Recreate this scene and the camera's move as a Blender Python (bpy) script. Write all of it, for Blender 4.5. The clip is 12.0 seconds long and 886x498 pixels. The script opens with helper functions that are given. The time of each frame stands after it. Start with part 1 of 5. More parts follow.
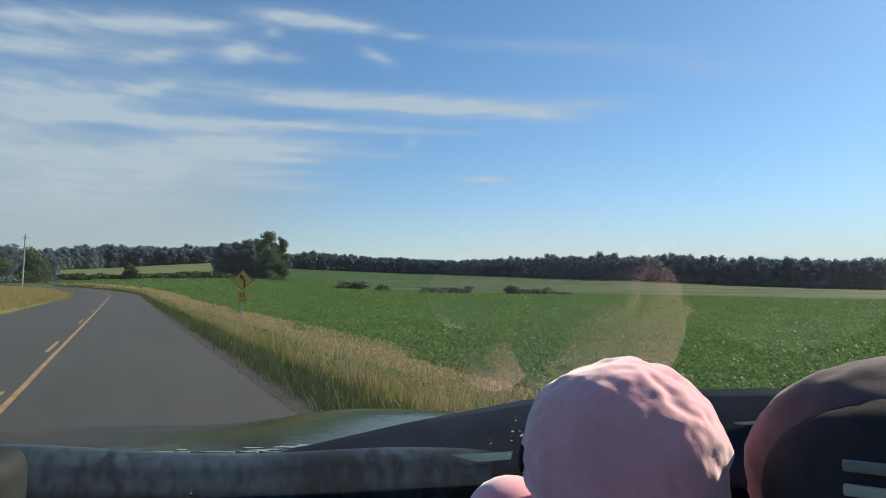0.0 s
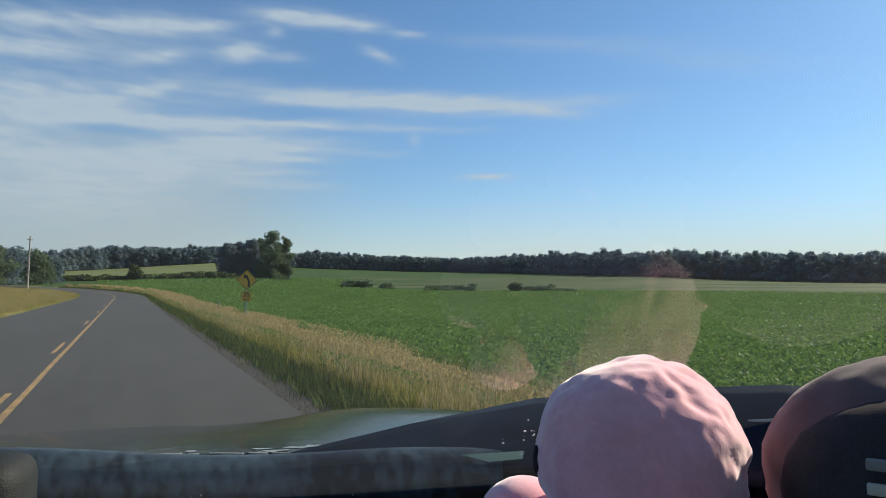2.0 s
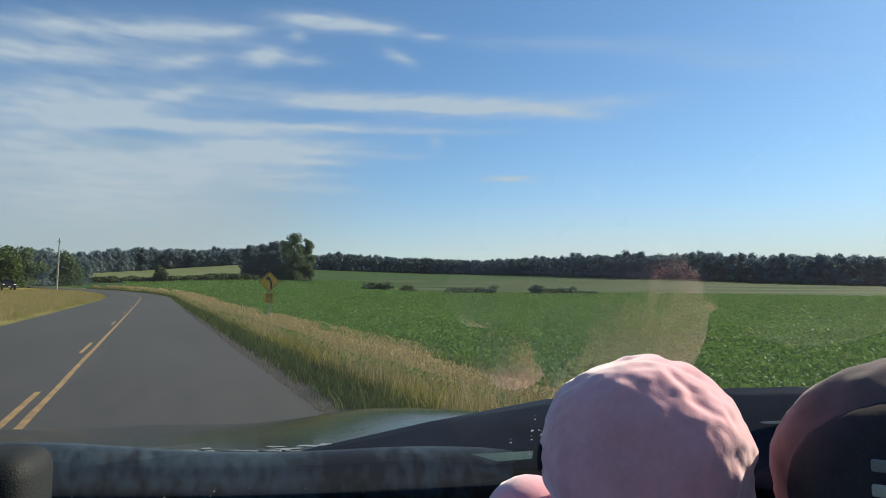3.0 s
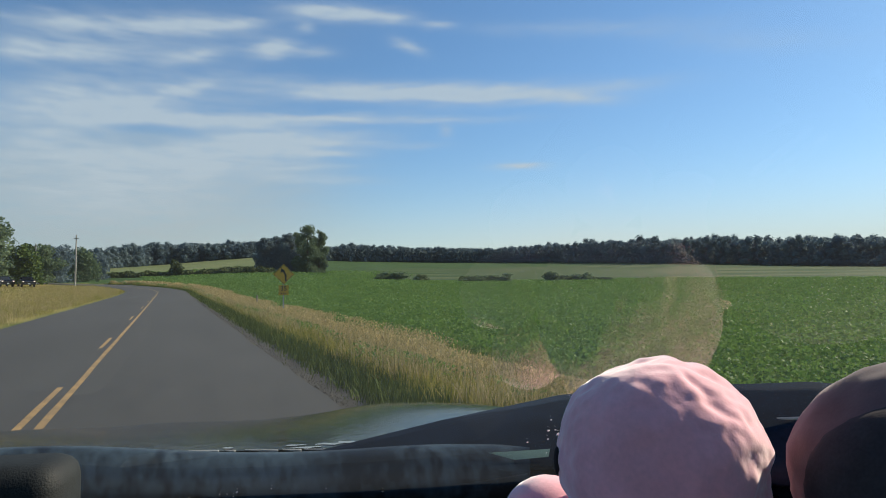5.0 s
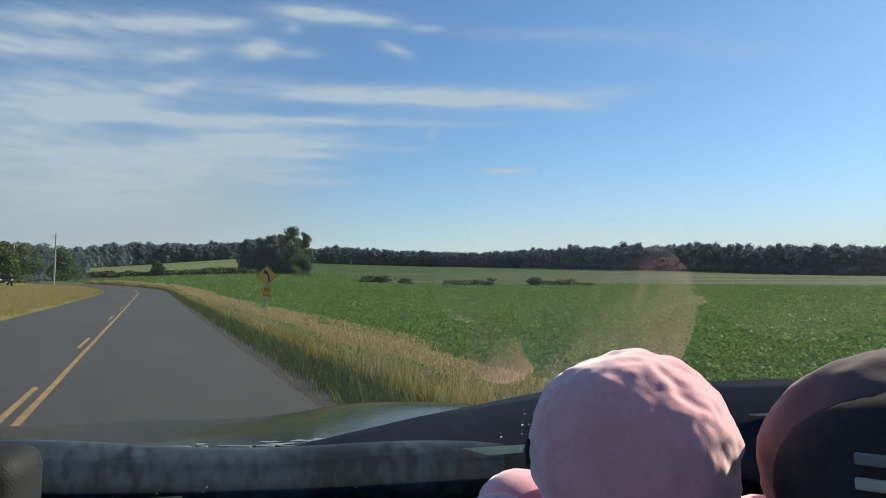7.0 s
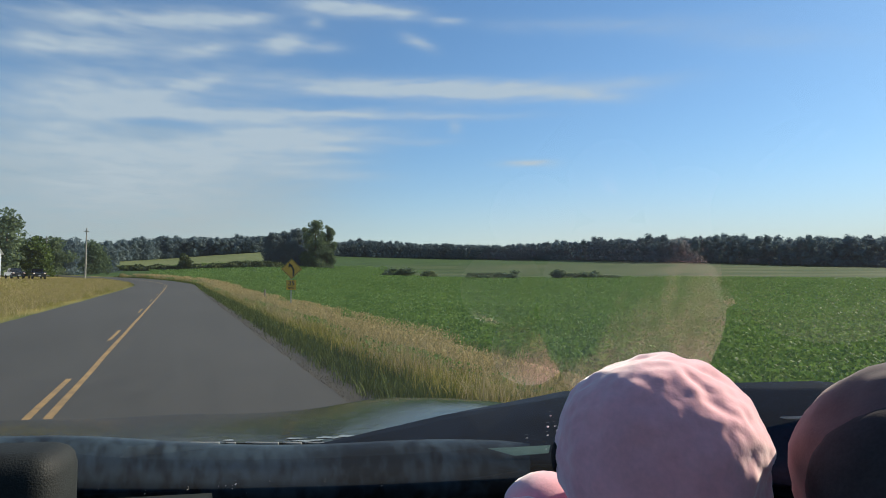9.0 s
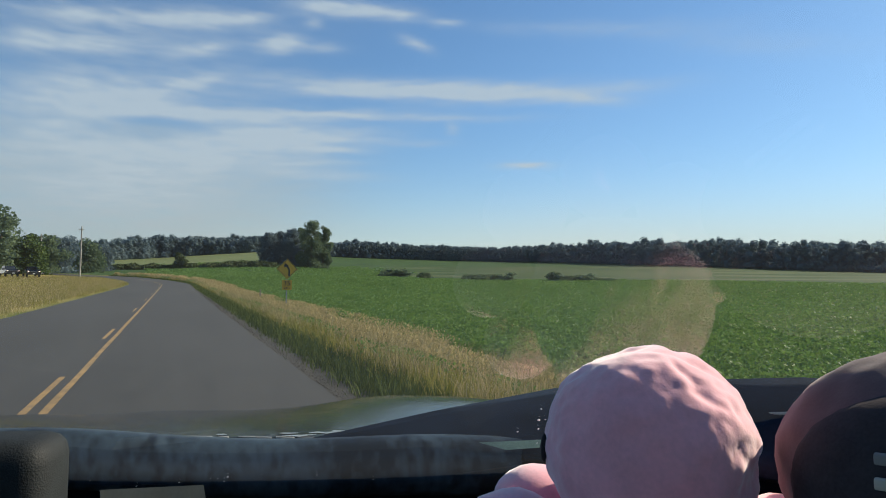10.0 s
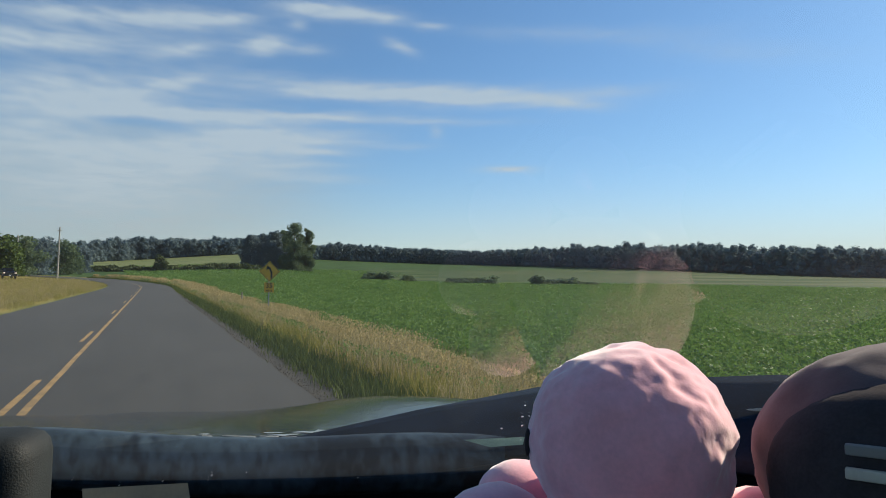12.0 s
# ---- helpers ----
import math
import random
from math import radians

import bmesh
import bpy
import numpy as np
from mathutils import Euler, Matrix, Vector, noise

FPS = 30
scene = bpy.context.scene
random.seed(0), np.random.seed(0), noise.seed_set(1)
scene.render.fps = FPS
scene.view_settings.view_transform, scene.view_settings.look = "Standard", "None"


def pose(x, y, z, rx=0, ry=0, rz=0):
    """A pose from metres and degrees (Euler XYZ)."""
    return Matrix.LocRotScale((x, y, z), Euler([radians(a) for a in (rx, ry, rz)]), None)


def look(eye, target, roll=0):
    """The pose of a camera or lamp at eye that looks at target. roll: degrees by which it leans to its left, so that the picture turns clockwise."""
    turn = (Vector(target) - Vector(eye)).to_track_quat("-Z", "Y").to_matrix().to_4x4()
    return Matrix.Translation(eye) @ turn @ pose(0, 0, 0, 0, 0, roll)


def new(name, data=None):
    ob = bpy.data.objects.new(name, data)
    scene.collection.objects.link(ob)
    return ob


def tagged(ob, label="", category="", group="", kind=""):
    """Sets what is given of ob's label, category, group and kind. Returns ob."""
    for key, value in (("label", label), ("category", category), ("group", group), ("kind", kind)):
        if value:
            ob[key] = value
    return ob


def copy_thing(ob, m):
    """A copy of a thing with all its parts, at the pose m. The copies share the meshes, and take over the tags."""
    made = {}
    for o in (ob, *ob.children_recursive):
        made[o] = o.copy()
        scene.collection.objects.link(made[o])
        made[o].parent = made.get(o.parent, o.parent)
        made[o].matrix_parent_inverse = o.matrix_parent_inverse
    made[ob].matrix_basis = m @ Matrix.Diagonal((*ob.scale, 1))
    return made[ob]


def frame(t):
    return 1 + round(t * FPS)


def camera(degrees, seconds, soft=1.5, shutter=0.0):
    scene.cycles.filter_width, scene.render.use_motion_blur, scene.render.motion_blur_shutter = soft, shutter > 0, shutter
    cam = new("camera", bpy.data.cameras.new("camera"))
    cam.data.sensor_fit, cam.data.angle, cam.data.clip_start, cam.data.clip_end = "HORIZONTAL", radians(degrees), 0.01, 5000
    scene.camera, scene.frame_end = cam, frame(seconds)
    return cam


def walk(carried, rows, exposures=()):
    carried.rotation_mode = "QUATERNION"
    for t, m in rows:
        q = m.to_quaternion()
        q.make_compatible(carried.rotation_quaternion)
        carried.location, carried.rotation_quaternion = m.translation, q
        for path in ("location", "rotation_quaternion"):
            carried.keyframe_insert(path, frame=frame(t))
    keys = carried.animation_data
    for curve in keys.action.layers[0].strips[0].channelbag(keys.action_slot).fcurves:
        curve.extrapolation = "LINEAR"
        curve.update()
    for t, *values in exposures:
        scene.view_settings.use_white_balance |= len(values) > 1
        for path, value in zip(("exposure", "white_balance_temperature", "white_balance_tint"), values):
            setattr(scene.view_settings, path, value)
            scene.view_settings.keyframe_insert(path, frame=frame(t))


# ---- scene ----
# A country road under an evening sun, looked at from the passenger seat of a car.
# x to the right of the road, y along it, z up; the camera sits near (0, 0, 1.5).

PATH = [
    (0, -0.0103, 0.0033, 1.4861, 94.419, -1.109, -26.871),
    (0.5, -0.0089, 0.0074, 1.4860, 95.137, -0.586, -28.443),
    (1, -0.0100, 0.0001, 1.4922, 94.286, -0.237, -28.121),
    (1.5, -0.0095, 0.0147, 1.4875, 94.501, -0.316, -27.388),
    (2, -0.0135, 0.0124, 1.4875, 94.210, -0.562, -26.511),
    (2.5, -0.0026, 0.0071, 1.4841, 94.308, -0.744, -25.545),
    (4.5, -0.0004, -0.0008, 1.4896, 93.959, -0.226, -22.837),
    (5, -0.0046, -0.0018, 1.5000, 93.376, 0.348, -23.390),
    (5.5, 0.0025, -0.0016, 1.4956, 93.699, -0.353, -25.282),
    (6, -0.0002, -0.0112, 1.4891, 93.508, -0.454, -26.063),
    (6.5, 0.0018, -0.0005, 1.5012, 93.311, -0.110, -26.495),
    (7, 0.0074, 0.0000, 1.4872, 93.720, -0.345, -24.809),
    (9, 0.0055, 0.0010, 1.4967, 93.063, -0.287, -22.722),
    (9.5, 0.0157, -0.0028, 1.4896, 93.491, -0.924, -22.874),
    (10, 0.0074, -0.0038, 1.4879, 93.203, -0.772, -23.096),
    (10.5, 0.0066, 0.0019, 1.4902, 93.032, -0.899, -23.668),
    (11, 0.0073, -0.0035, 1.4846, 93.435, -1.202, -23.581),
    (11.5, -0.0014, -0.0103, 1.4870, 93.229, -0.831, -25.024),
    (12, 0.0017, -0.0106, 1.4823, 93.516, -0.966, -24.607),
]
cam = camera(70.0, 12.0, soft=0.95)
walk(cam, [(t, pose(x, y, z, rx, ry, rz)) for t, x, y, z, rx, ry, rz in PATH], [(0, 0.5), (12, 0.5)])

# ---------------------------------------------------------------- light
SUN_AZ, SUN_EL = 83.0, 33.0
world = bpy.data.worlds.new("sky")
scene.world = world
world.use_nodes = True
WN, WL = world.node_tree.nodes, world.node_tree.links
WN.clear()


def wmath(op, a, b=None, c=None):
    n = WN.new("ShaderNodeMath")
    n.operation = op
    for k, v in enumerate((a, b, c)):
        if v is None:
            continue
        if isinstance(v, (int, float)):
            n.inputs[k].default_value = v
        else:
            WL.new(v, n.inputs[k])
    return n.outputs[0]


def wnoise(vec, scale, detail, rough=0.55):
    n = WN.new("ShaderNodeTexNoise")
    n.inputs["Scale"].default_value, n.inputs["Detail"].default_value, n.inputs["Roughness"].default_value = scale, detail, rough
    WL.new(vec, n.inputs["Vector"])
    return n.outputs["Fac"]


# streaks of thin cloud: bearing, height, half length, half depth (degrees), slope, strength
STREAKS = [
    (23.4, 17.13, 11.9, 0.60, -0.6, 1.15), (15.2, 17.03, 4.7, 0.30, 3.7, 0.50), (34.9, 16.32, 4.3, 0.34, -5.2, 0.50), (39.3, 17.06, 4.2, 0.37, 3.6, 0.22), (5.2, 14.20, 11.6, 0.42, 4.2, 0.85),
    (20.7, 14.85, 8.7, 0.26, 0.4, 0.45), (9.6, 13.01, 7.1, 0.52, 4.8, 0.50), (7.3, 12.09, 8.0, 0.69, 4.5, 0.65), (12.9, 11.83, 3.1, 0.22, 0.1, 0.55), (14.5, 12.77, 3.8, 0.22, 2.1, 0.40),
    (-6.9, 14.73, 6.8, 1.29, 7.2, 0.75), (-2.9, 14.32, 3.7, 0.64, 6.8, 0.40), (0.5, 16.34, 2.8, 0.48, 17.7, 0.40), (-8.9, 12.02, 4.3, 0.91, 10.7, 0.50), (-6.1, 10.44, 7.5, 0.87, 5.3, 0.55),
    (3.4, 10.41, 4.0, 0.77, 1.9, 0.50), (11.8, 9.56, 4.6, 0.31, -0.1, 0.40), (11.1, 10.54, 4.9, 0.18, 3.4, 0.30), (-3.7, 7.42, 10.1, 2.23, 5.4, 0.50), (-6.4, 20.38, 6.0, 0.51, 7.1, 0.50),
    (1.1, 21.47, 2.6, 0.50, 6.9, 0.65), (5.2, 21.91, 2.2, 0.43, 6.5, 0.60), (-10.5, 17.75, 2.8, 0.65, 7.3, 0.55), (-6.1, 18.35, 2.8, 0.49, 8.7, 0.45), (1.4, 19.07, 2.9, 0.43, 12.1, 0.50),
    (8.1, 20.34, 1.7, 0.53, 8.6, 0.80), (11.9, 20.31, 2.0, 0.33, 2.3, 0.40), (12.6, 23.61, 3.5, 0.48, 1.5, 0.80), (17.7, 23.48, 3.0, 0.44, -1.9, 0.70), (10.8, 22.32, 0.9, 0.32, 1.1, 0.40),
    (20.1, 21.18, 1.3, 0.42, -18.5, 0.50), (23.0, 22.86, 1.4, 0.28, 0.1, 0.50), (30.4, 10.71, 2.1, 0.22, -0.3, 0.80), (36.6, 21.97, 10.5, 0.48, -3.8, 0.20), (49.6, 19.50, 7.2, 0.75, -10.3, 0.16),
    (23.7, 13.98, 0.6, 0.44, 0.0, 0.30), (20.9, 12.63, 3.0, 0.27, 0.7, 0.22),
    (-2.9, 19.64, 11.6, 1.80, 8.9, 0.30), (5.7, 16.58, 6.3, 1.24, 2.6, 0.26), (5.9, 13.56, 3.9, 0.85, 0.1, 0.35), (10.3, 10.81, 3.4, 0.97, -4.5, 0.25), (-4.0, 8.99, 9.9, 1.61, 4.8, 0.25),
]
coord = WN.new("ShaderNodeTexCoord").outputs["Generated"]
sep = WN.new("ShaderNodeSeparateXYZ")
WL.new(coord, sep.inputs[0])
az = wmath("MULTIPLY", wmath("ARCTAN2", sep.outputs[0], sep.outputs[1]), 57.2958)
el = wmath("MULTIPLY", wmath("ARCSINE", sep.outputs[2]), 57.2958)
flat = WN.new("ShaderNodeCombineXYZ")
WL.new(wmath("MULTIPLY", az, 0.12), flat.inputs[0])
WL.new(wmath("MULTIPLY", el, 0.55), flat.inputs[1])
fine = WN.new("ShaderNodeCombineXYZ")
WL.new(wmath("MULTIPLY", az, 0.30), fine.inputs[0])
WL.new(wmath("MULTIPLY", el, 1.5), fine.inputs[1])
warp = wmath("SUBTRACT", wnoise(flat.outputs[0], 1.3, 4), 0.5)
wisp = wnoise(fine.outputs[0], 1.0, 9, 0.62)
az_w = wmath("ADD", az, wmath("MULTIPLY", warp, 2.0))
el_w = wmath("ADD", el, wmath("MULTIPLY", wmath("SUBTRACT", wnoise(fine.outputs[0], 0.9, 6, 0.55), 0.5), 0.8))
cover = None
for a0, e0, ha, he, slope, power in STREAKS:
    da = wmath("SUBTRACT", az_w, a0)
    de = wmath("SUBTRACT", wmath("SUBTRACT", el_w, e0), wmath("MULTIPLY", da, math.tan(radians(slope))))
    u, v = wmath("DIVIDE", da, ha), wmath("DIVIDE", de, he * 1.25)
    q = wmath("ADD", wmath("MULTIPLY", u, u), wmath("MULTIPLY", v, v))
    g = wmath("MULTIPLY", wmath("POWER", 2.718, wmath("MULTIPLY", q, -1.0)), power)
    cover = g if cover is None else wmath("ADD", cover, g)
cover = wmath("MULTIPLY", cover, wmath("ADD", wmath("MULTIPLY", wisp, 2.2), -0.12))
cover = wmath("MULTIPLY", cover, 1.1)
# pale haze low over the horizon
low = wmath("DIVIDE", el, 6.2)
haze = wmath("MULTIPLY", wmath("POWER", 2.718, wmath("MULTIPLY", wmath("MULTIPLY", low, low), -1.0)), 0.80)
wide = wmath("DIVIDE", el, 15.0)
haze = wmath("ADD", haze, wmath("MULTIPLY", wmath("POWER", 2.718, wmath("MULTIPLY", wmath("MULTIPLY", wide, wide), -1.0)), 0.12))
east = wmath("MINIMUM", wmath("MAXIMUM", wmath("ADD", wmath("MULTIPLY", az, 0.016), 0.42), 0.16), 1.0)
haze = wmath("MULTIPLY", haze, east)
# a smooth sheet of thin cloud low on the driver's side
su, sv = wmath("DIVIDE", wmath("SUBTRACT", az_w, -13.0), 26.0), wmath("DIVIDE", wmath("SUBTRACT", wmath("ADD", el_w, wmath("MULTIPLY", warp, 4.0)), 4.5), 8.0)
sheet = wmath("ADD", wmath("POWER", wmath("ABSOLUTE", su), 5.0), wmath("POWER", wmath("ABSOLUTE", sv), 4.0))
sheet = wmath("MULTIPLY", wmath("POWER", 2.718, wmath("MULTIPLY", sheet, -1.0)), wmath("ADD", wmath("MULTIPLY", wisp, 0.7), 0.42))
cover = wmath("MINIMUM", cover, 0.86)
sky = WN.new("ShaderNodeTexSky")
sky.sky_type, sky.sun_disc = "NISHITA", False
sky.sun_elevation, sky.sun_rotation = radians(SUN_EL), radians(SUN_AZ)
sky.air_density, sky.dust_density, sky.ozone_density = 1.0, 0.3, 3.0
cloud = WN.new("ShaderNodeRGB")
cloud.outputs[0].default_value = (4.55, 5.4, 6.3, 1)
mix = WN.new("ShaderNodeMix")
mix.data_type = "RGBA"
WL.new(cover, mix.inputs[0])
tint = WN.new("ShaderNodeMix")
tint.data_type, tint.blend_type = "RGBA", "MULTIPLY"
tint.inputs[0].default_value = 1.0
tint.inputs[7].default_value = (0.80, 1.06, 1.22, 1)
WL.new(sky.outputs[0], tint.inputs[6])
WL.new(cloud.outputs[0], mix.inputs[7])
back = WN.new("ShaderNodeBackground")
back.inputs["Strength"].default_value = 0.078
veil = WN.new("ShaderNodeMix")
veil.data_type = "RGBA"
veil.inputs[7].default_value = (6.5, 6.3, 5.75, 1)
WL.new(haze, veil.inputs[0])
WL.new(mix.outputs[2], veil.inputs[6])
thin_sheet = WN.new("ShaderNodeMix")
thin_sheet.data_type = "RGBA"
thin_sheet.inputs[7].default_value = (3.3, 4.05, 4.6, 1)
WL.new(sheet, thin_sheet.inputs[0])
WL.new(tint.outputs[2], thin_sheet.inputs[6])
WL.new(thin_sheet.outputs[2], mix.inputs[6])
WL.new(veil.outputs[2], back.inputs["Color"])
WL.new(back.outputs[0], WN.new("ShaderNodeOutputWorld").inputs[0])

sun = new("sun", bpy.data.lights.new("sun", "SUN"))
sun.data.energy, sun.data.angle, sun.data.color = 5.0, radians(0.6), (1.0, 0.87, 0.68)
to_sun = Vector((math.sin(radians(SUN_AZ)) * math.cos(radians(SUN_EL)), math.cos(radians(SUN_AZ)) * math.cos(radians(SUN_EL)), math.sin(radians(SUN_EL))))
sun.matrix_world = look(to_sun * 50, (0, 0, 0))


# ---------------------------------------------------------------- materials
def material(name, a, b, scale=4.0, rough=0.8, metal=0.0, bump=0.2, bump_scale=None, island=0.0, spread=(0.35, 0.65), coat=0.0, sheen=0.0,
             through_light=0.0, per_object=False, stretch=(1, 1, 1), dist=0.02, spec=0.5):
    """Two colours mixed by noise at two scales, a fine relief, and a varied roughness."""
    m = bpy.data.materials.new(name)
    m.use_nodes = True
    n, k = m.node_tree.nodes, m.node_tree.links
    p = n["Principled BSDF"]
    tc = n.new("ShaderNodeTexCoord")
    mp = n.new("ShaderNodeMapping")
    mp.inputs["Scale"].default_value = stretch
    k.new(tc.outputs["Object"], mp.inputs[0])
    big, small = n.new("ShaderNodeTexNoise"), n.new("ShaderNodeTexNoise")
    for t, s in ((big, scale), (small, scale * 9)):
        t.inputs["Scale"].default_value, t.inputs["Detail"].default_value = s, 6
        k.new(mp.outputs[0], t.inputs["Vector"])
    both = n.new("ShaderNodeMix")
    both.inputs[0].default_value = 0.45
    k.new(big.outputs["Fac"], both.inputs[2])
    k.new(small.outputs["Fac"], both.inputs[3])
    value = both.outputs[0]
    if island or per_object:
        src = n.new("ShaderNodeObjectInfo" if per_object else "ShaderNodeNewGeometry")
        w = n.new("ShaderNodeMix")
        w.inputs[0].default_value = island or 0.5
        k.new(value, w.inputs[2])
        k.new(src.outputs["Random" if per_object else "Random Per Island"], w.inputs[3])
        value = w.outputs[0]
    ramp = n.new("ShaderNodeValToRGB")
    ramp.color_ramp.elements[0].position, ramp.color_ramp.elements[1].position = spread
    ramp.color_ramp.elements[0].color, ramp.color_ramp.elements[1].color = (*a, 1), (*b, 1)
    k.new(value, ramp.inputs[0])
    k.new(ramp.outputs[0], p.inputs["Base Color"])
    rr = n.new("ShaderNodeMapRange")
    rr.inputs["To Min"].default_value, rr.inputs["To Max"].default_value = max(0.02, rough - 0.12), min(1.0, rough + 0.12)
    k.new(small.outputs["Fac"], rr.inputs[0])
    k.new(rr.outputs[0], p.inputs["Roughness"])
    p.inputs["Metallic"].default_value = metal
    p.inputs["Coat Weight"].default_value = coat
    p.inputs["Sheen Weight"].default_value = sheen
    p.inputs["Specular IOR Level"].default_value = spec
    if bump:
        bt = n.new("ShaderNodeTexNoise")
        bt.inputs["Scale"].default_value, bt.inputs["Detail"].default_value = bump_scale or scale * 14, 4
        k.new(mp.outputs[0], bt.inputs["Vector"])
        bn = n.new("ShaderNodeBump")
        bn.inputs["Strength"].default_value, bn.inputs["Distance"].default_value = bump, dist
        k.new(bt.outputs["Fac"], bn.inputs["Height"])
        k.new(bn.outputs[0], p.inputs["Normal"])
    if through_light:
        tr = n.new("ShaderNodeBsdfTranslucent")
        k.new(ramp.outputs[0], tr.inputs["Color"])
        ms = n.new("ShaderNodeMixShader")
        ms.inputs[0].default_value = through_light
        k.new(p.outputs[0], ms.inputs[1])
        k.new(tr.outputs[0], ms.inputs[2])
        k.new(ms.outputs[0], n["Material Output"].inputs[0])
    return m


ASPHALT = material("worn_asphalt", (0.034, 0.0345, 0.0335), (0.054, 0.0545, 0.0535), 0.35, 0.88, bump=0.5, bump_scale=60, dist=0.004, stretch=(1, 0.25, 1))
CRACK = material("tar_seam", (0.028, 0.027, 0.026), (0.045, 0.043, 0.041), 6, 0.6)
YELLOW = material("worn_yellow_paint", (0.13, 0.095, 0.05), (0.40, 0.255, 0.10), 3, 0.75, bump=0.2, spread=(0.3, 0.6))
WHITE_LINE = material("white_trim_and_glint", (0.30, 0.30, 0.28), (0.5, 0.5, 0.47), 3, 0.8)
GRAVEL = material("grey_gravel", (0.034, 0.032, 0.028), (0.082, 0.076, 0.062), 5, 0.95, bump=0.8, island=0.4)
EARTH = material("dry_earth", (0.16, 0.12, 0.07), (0.30, 0.25, 0.16), 1.5, 0.95, bump=0.6)
STRAW = material("dry_grass_stems", (0.17, 0.165, 0.06), (0.54, 0.43, 0.25), 0.3, 0.85, spec=0.1, bump=0, island=0.7, spread=(0.15, 0.85), through_light=0.35)
SEED = material("dry_seed_heads", (0.30, 0.24, 0.11), (0.56, 0.455, 0.235), 0.3, 0.9, spec=0.1, bump=0, island=0.7, spread=(0.15, 0.85), through_light=0.3)
# greyed green that also holds the shade at the verge's foot
GREEN_GRASS = material("green_grass", (0.048, 0.075, 0.020), (0.135, 0.17, 0.050), 0.2, 0.8, spec=0.1, bump=0, island=0.6, spread=(0.2, 0.8), through_light=0.2)
LUSH = material("yellow_green_grass", (0.13, 0.15, 0.030), (0.36, 0.31, 0.095), 0.35, 0.8, spec=0.15, bump=0, island=0.6, spread=(0.2, 0.8), through_light=0.35)
MEADOW = material("meadow_grass", (0.095, 0.125, 0.03), (0.205, 0.215, 0.072), 0.12, 0.85, spec=0.1, bump=0, island=0.55, spread=(0.2, 0.8), through_light=0.3)
SOY = material("soybean_leaves", (0.080, 0.165, 0.040), (0.190, 0.295, 0.080), 0.06, 0.62, spec=0.14, bump=0, island=0.55, spread=(0.15, 0.85), through_light=0.36)
# pale blue of distance haze is mixed into these leaf colours
HAZY_FOREST = material("hazy_woodland_leaves", (0.092, 0.140, 0.178), (0.186, 0.238, 0.236), 0.05, 0.9, spec=0.1, bump=0, island=0.4, spread=(0.2, 0.85), through_light=0.42)
CLUMP = material("clump_leaves", (0.075, 0.122, 0.082), (0.20, 0.255, 0.14), 0.12, 0.85, spec=0.1, bump=0, island=0.5, spread=(0.2, 0.85), through_light=0.4)
LEAF = material("tree_leaves", (0.035, 0.070, 0.018), (0.11, 0.16, 0.042), 0.3, 0.75, spec=0.2, bump=0, island=0.6, spread=(0.2, 0.85), through_light=0.25)
BRUSH = material("dark_brush_leaves", (0.04, 0.062, 0.026), (0.11, 0.135, 0.06), 0.3, 0.75, spec=0.1, bump=0, island=0.5, spread=(0.2, 0.8), through_light=0.2)
BARK = material("grey_bark", (0.06, 0.05, 0.035), (0.16, 0.13, 0.10), 3, 0.95, bump=0.8, stretch=(1, 1, 0.2))
OLD_WOOD = material("weathered_wood", (0.13, 0.12, 0.10), (0.30, 0.28, 0.24), 4, 0.9, bump=0.5, stretch=(1, 1, 0.12))
POLE_WOOD = material("bleached_pole_wood", (0.24, 0.23, 0.20), (0.40, 0.38, 0.34), 3, 0.9, bump=0.4, stretch=(1, 1, 0.1))
WATER = material("pond_water", (0.02, 0.03, 0.03), (0.03, 0.04, 0.035), 0.4, 0.14, bump=0.05, bump_scale=6, spec=0.6)
SCRUB = material("grey_green_scrub_leaves", (0.085, 0.125, 0.062), (0.215, 0.255, 0.140), 0.4, 0.8, spec=0.1, bump=0, island=0.55, spread=(0.2, 0.8), through_light=0.25)
REED = material("reeds", (0.06, 0.06, 0.02), (0.20, 0.16, 0.07), 0.5, 0.9, spec=0.1, bump=0, island=0.6, spread=(0.2, 0.8), through_light=0.2)

print("materials done")


# ---------------------------------------------------------------- building helpers
def mesh_ob(name, verts, faces, mat, parent=None, smooth=False, label=""):
    me = bpy.data.meshes.new(name)
    me.from_pydata(verts if isinstance(verts, list) else verts.tolist(), [], faces if isinstance(faces, list) else faces.tolist())
    for one in (mat if isinstance(mat, (list, tuple)) else [mat]):
        me.materials.append(one)
    if smooth:
        me.polygons.foreach_set("use_smooth", [True] * len(me.polygons))
    me.update()
    ob = new(name, me)
    if parent is not None:
        ob.parent = parent
    if label:
        tagged(ob, label)
    return ob


def part(name, bm, mat, parent=None, label="", smooth=False):
    me = bpy.data.meshes.new(name)
    bm.normal_update()
    bm.to_mesh(me)
    bm.free()
    for one in (mat if isinstance(mat, (list, tuple)) else [mat]):
        me.materials.append(one)
    if smooth:
        me.polygons.foreach_set("use_smooth", [True] * len(me.polygons))
    ob = new(name, me)
    if parent is not None:
        ob.parent = parent
    if label:
        tagged(ob, label)
    return ob


def thing(name, place, label, category, group="", turn=0.0):
    ob = new(name)
    ob.matrix_world = pose(*place, 0, 0, turn)
    return tagged(ob, label, category, group)


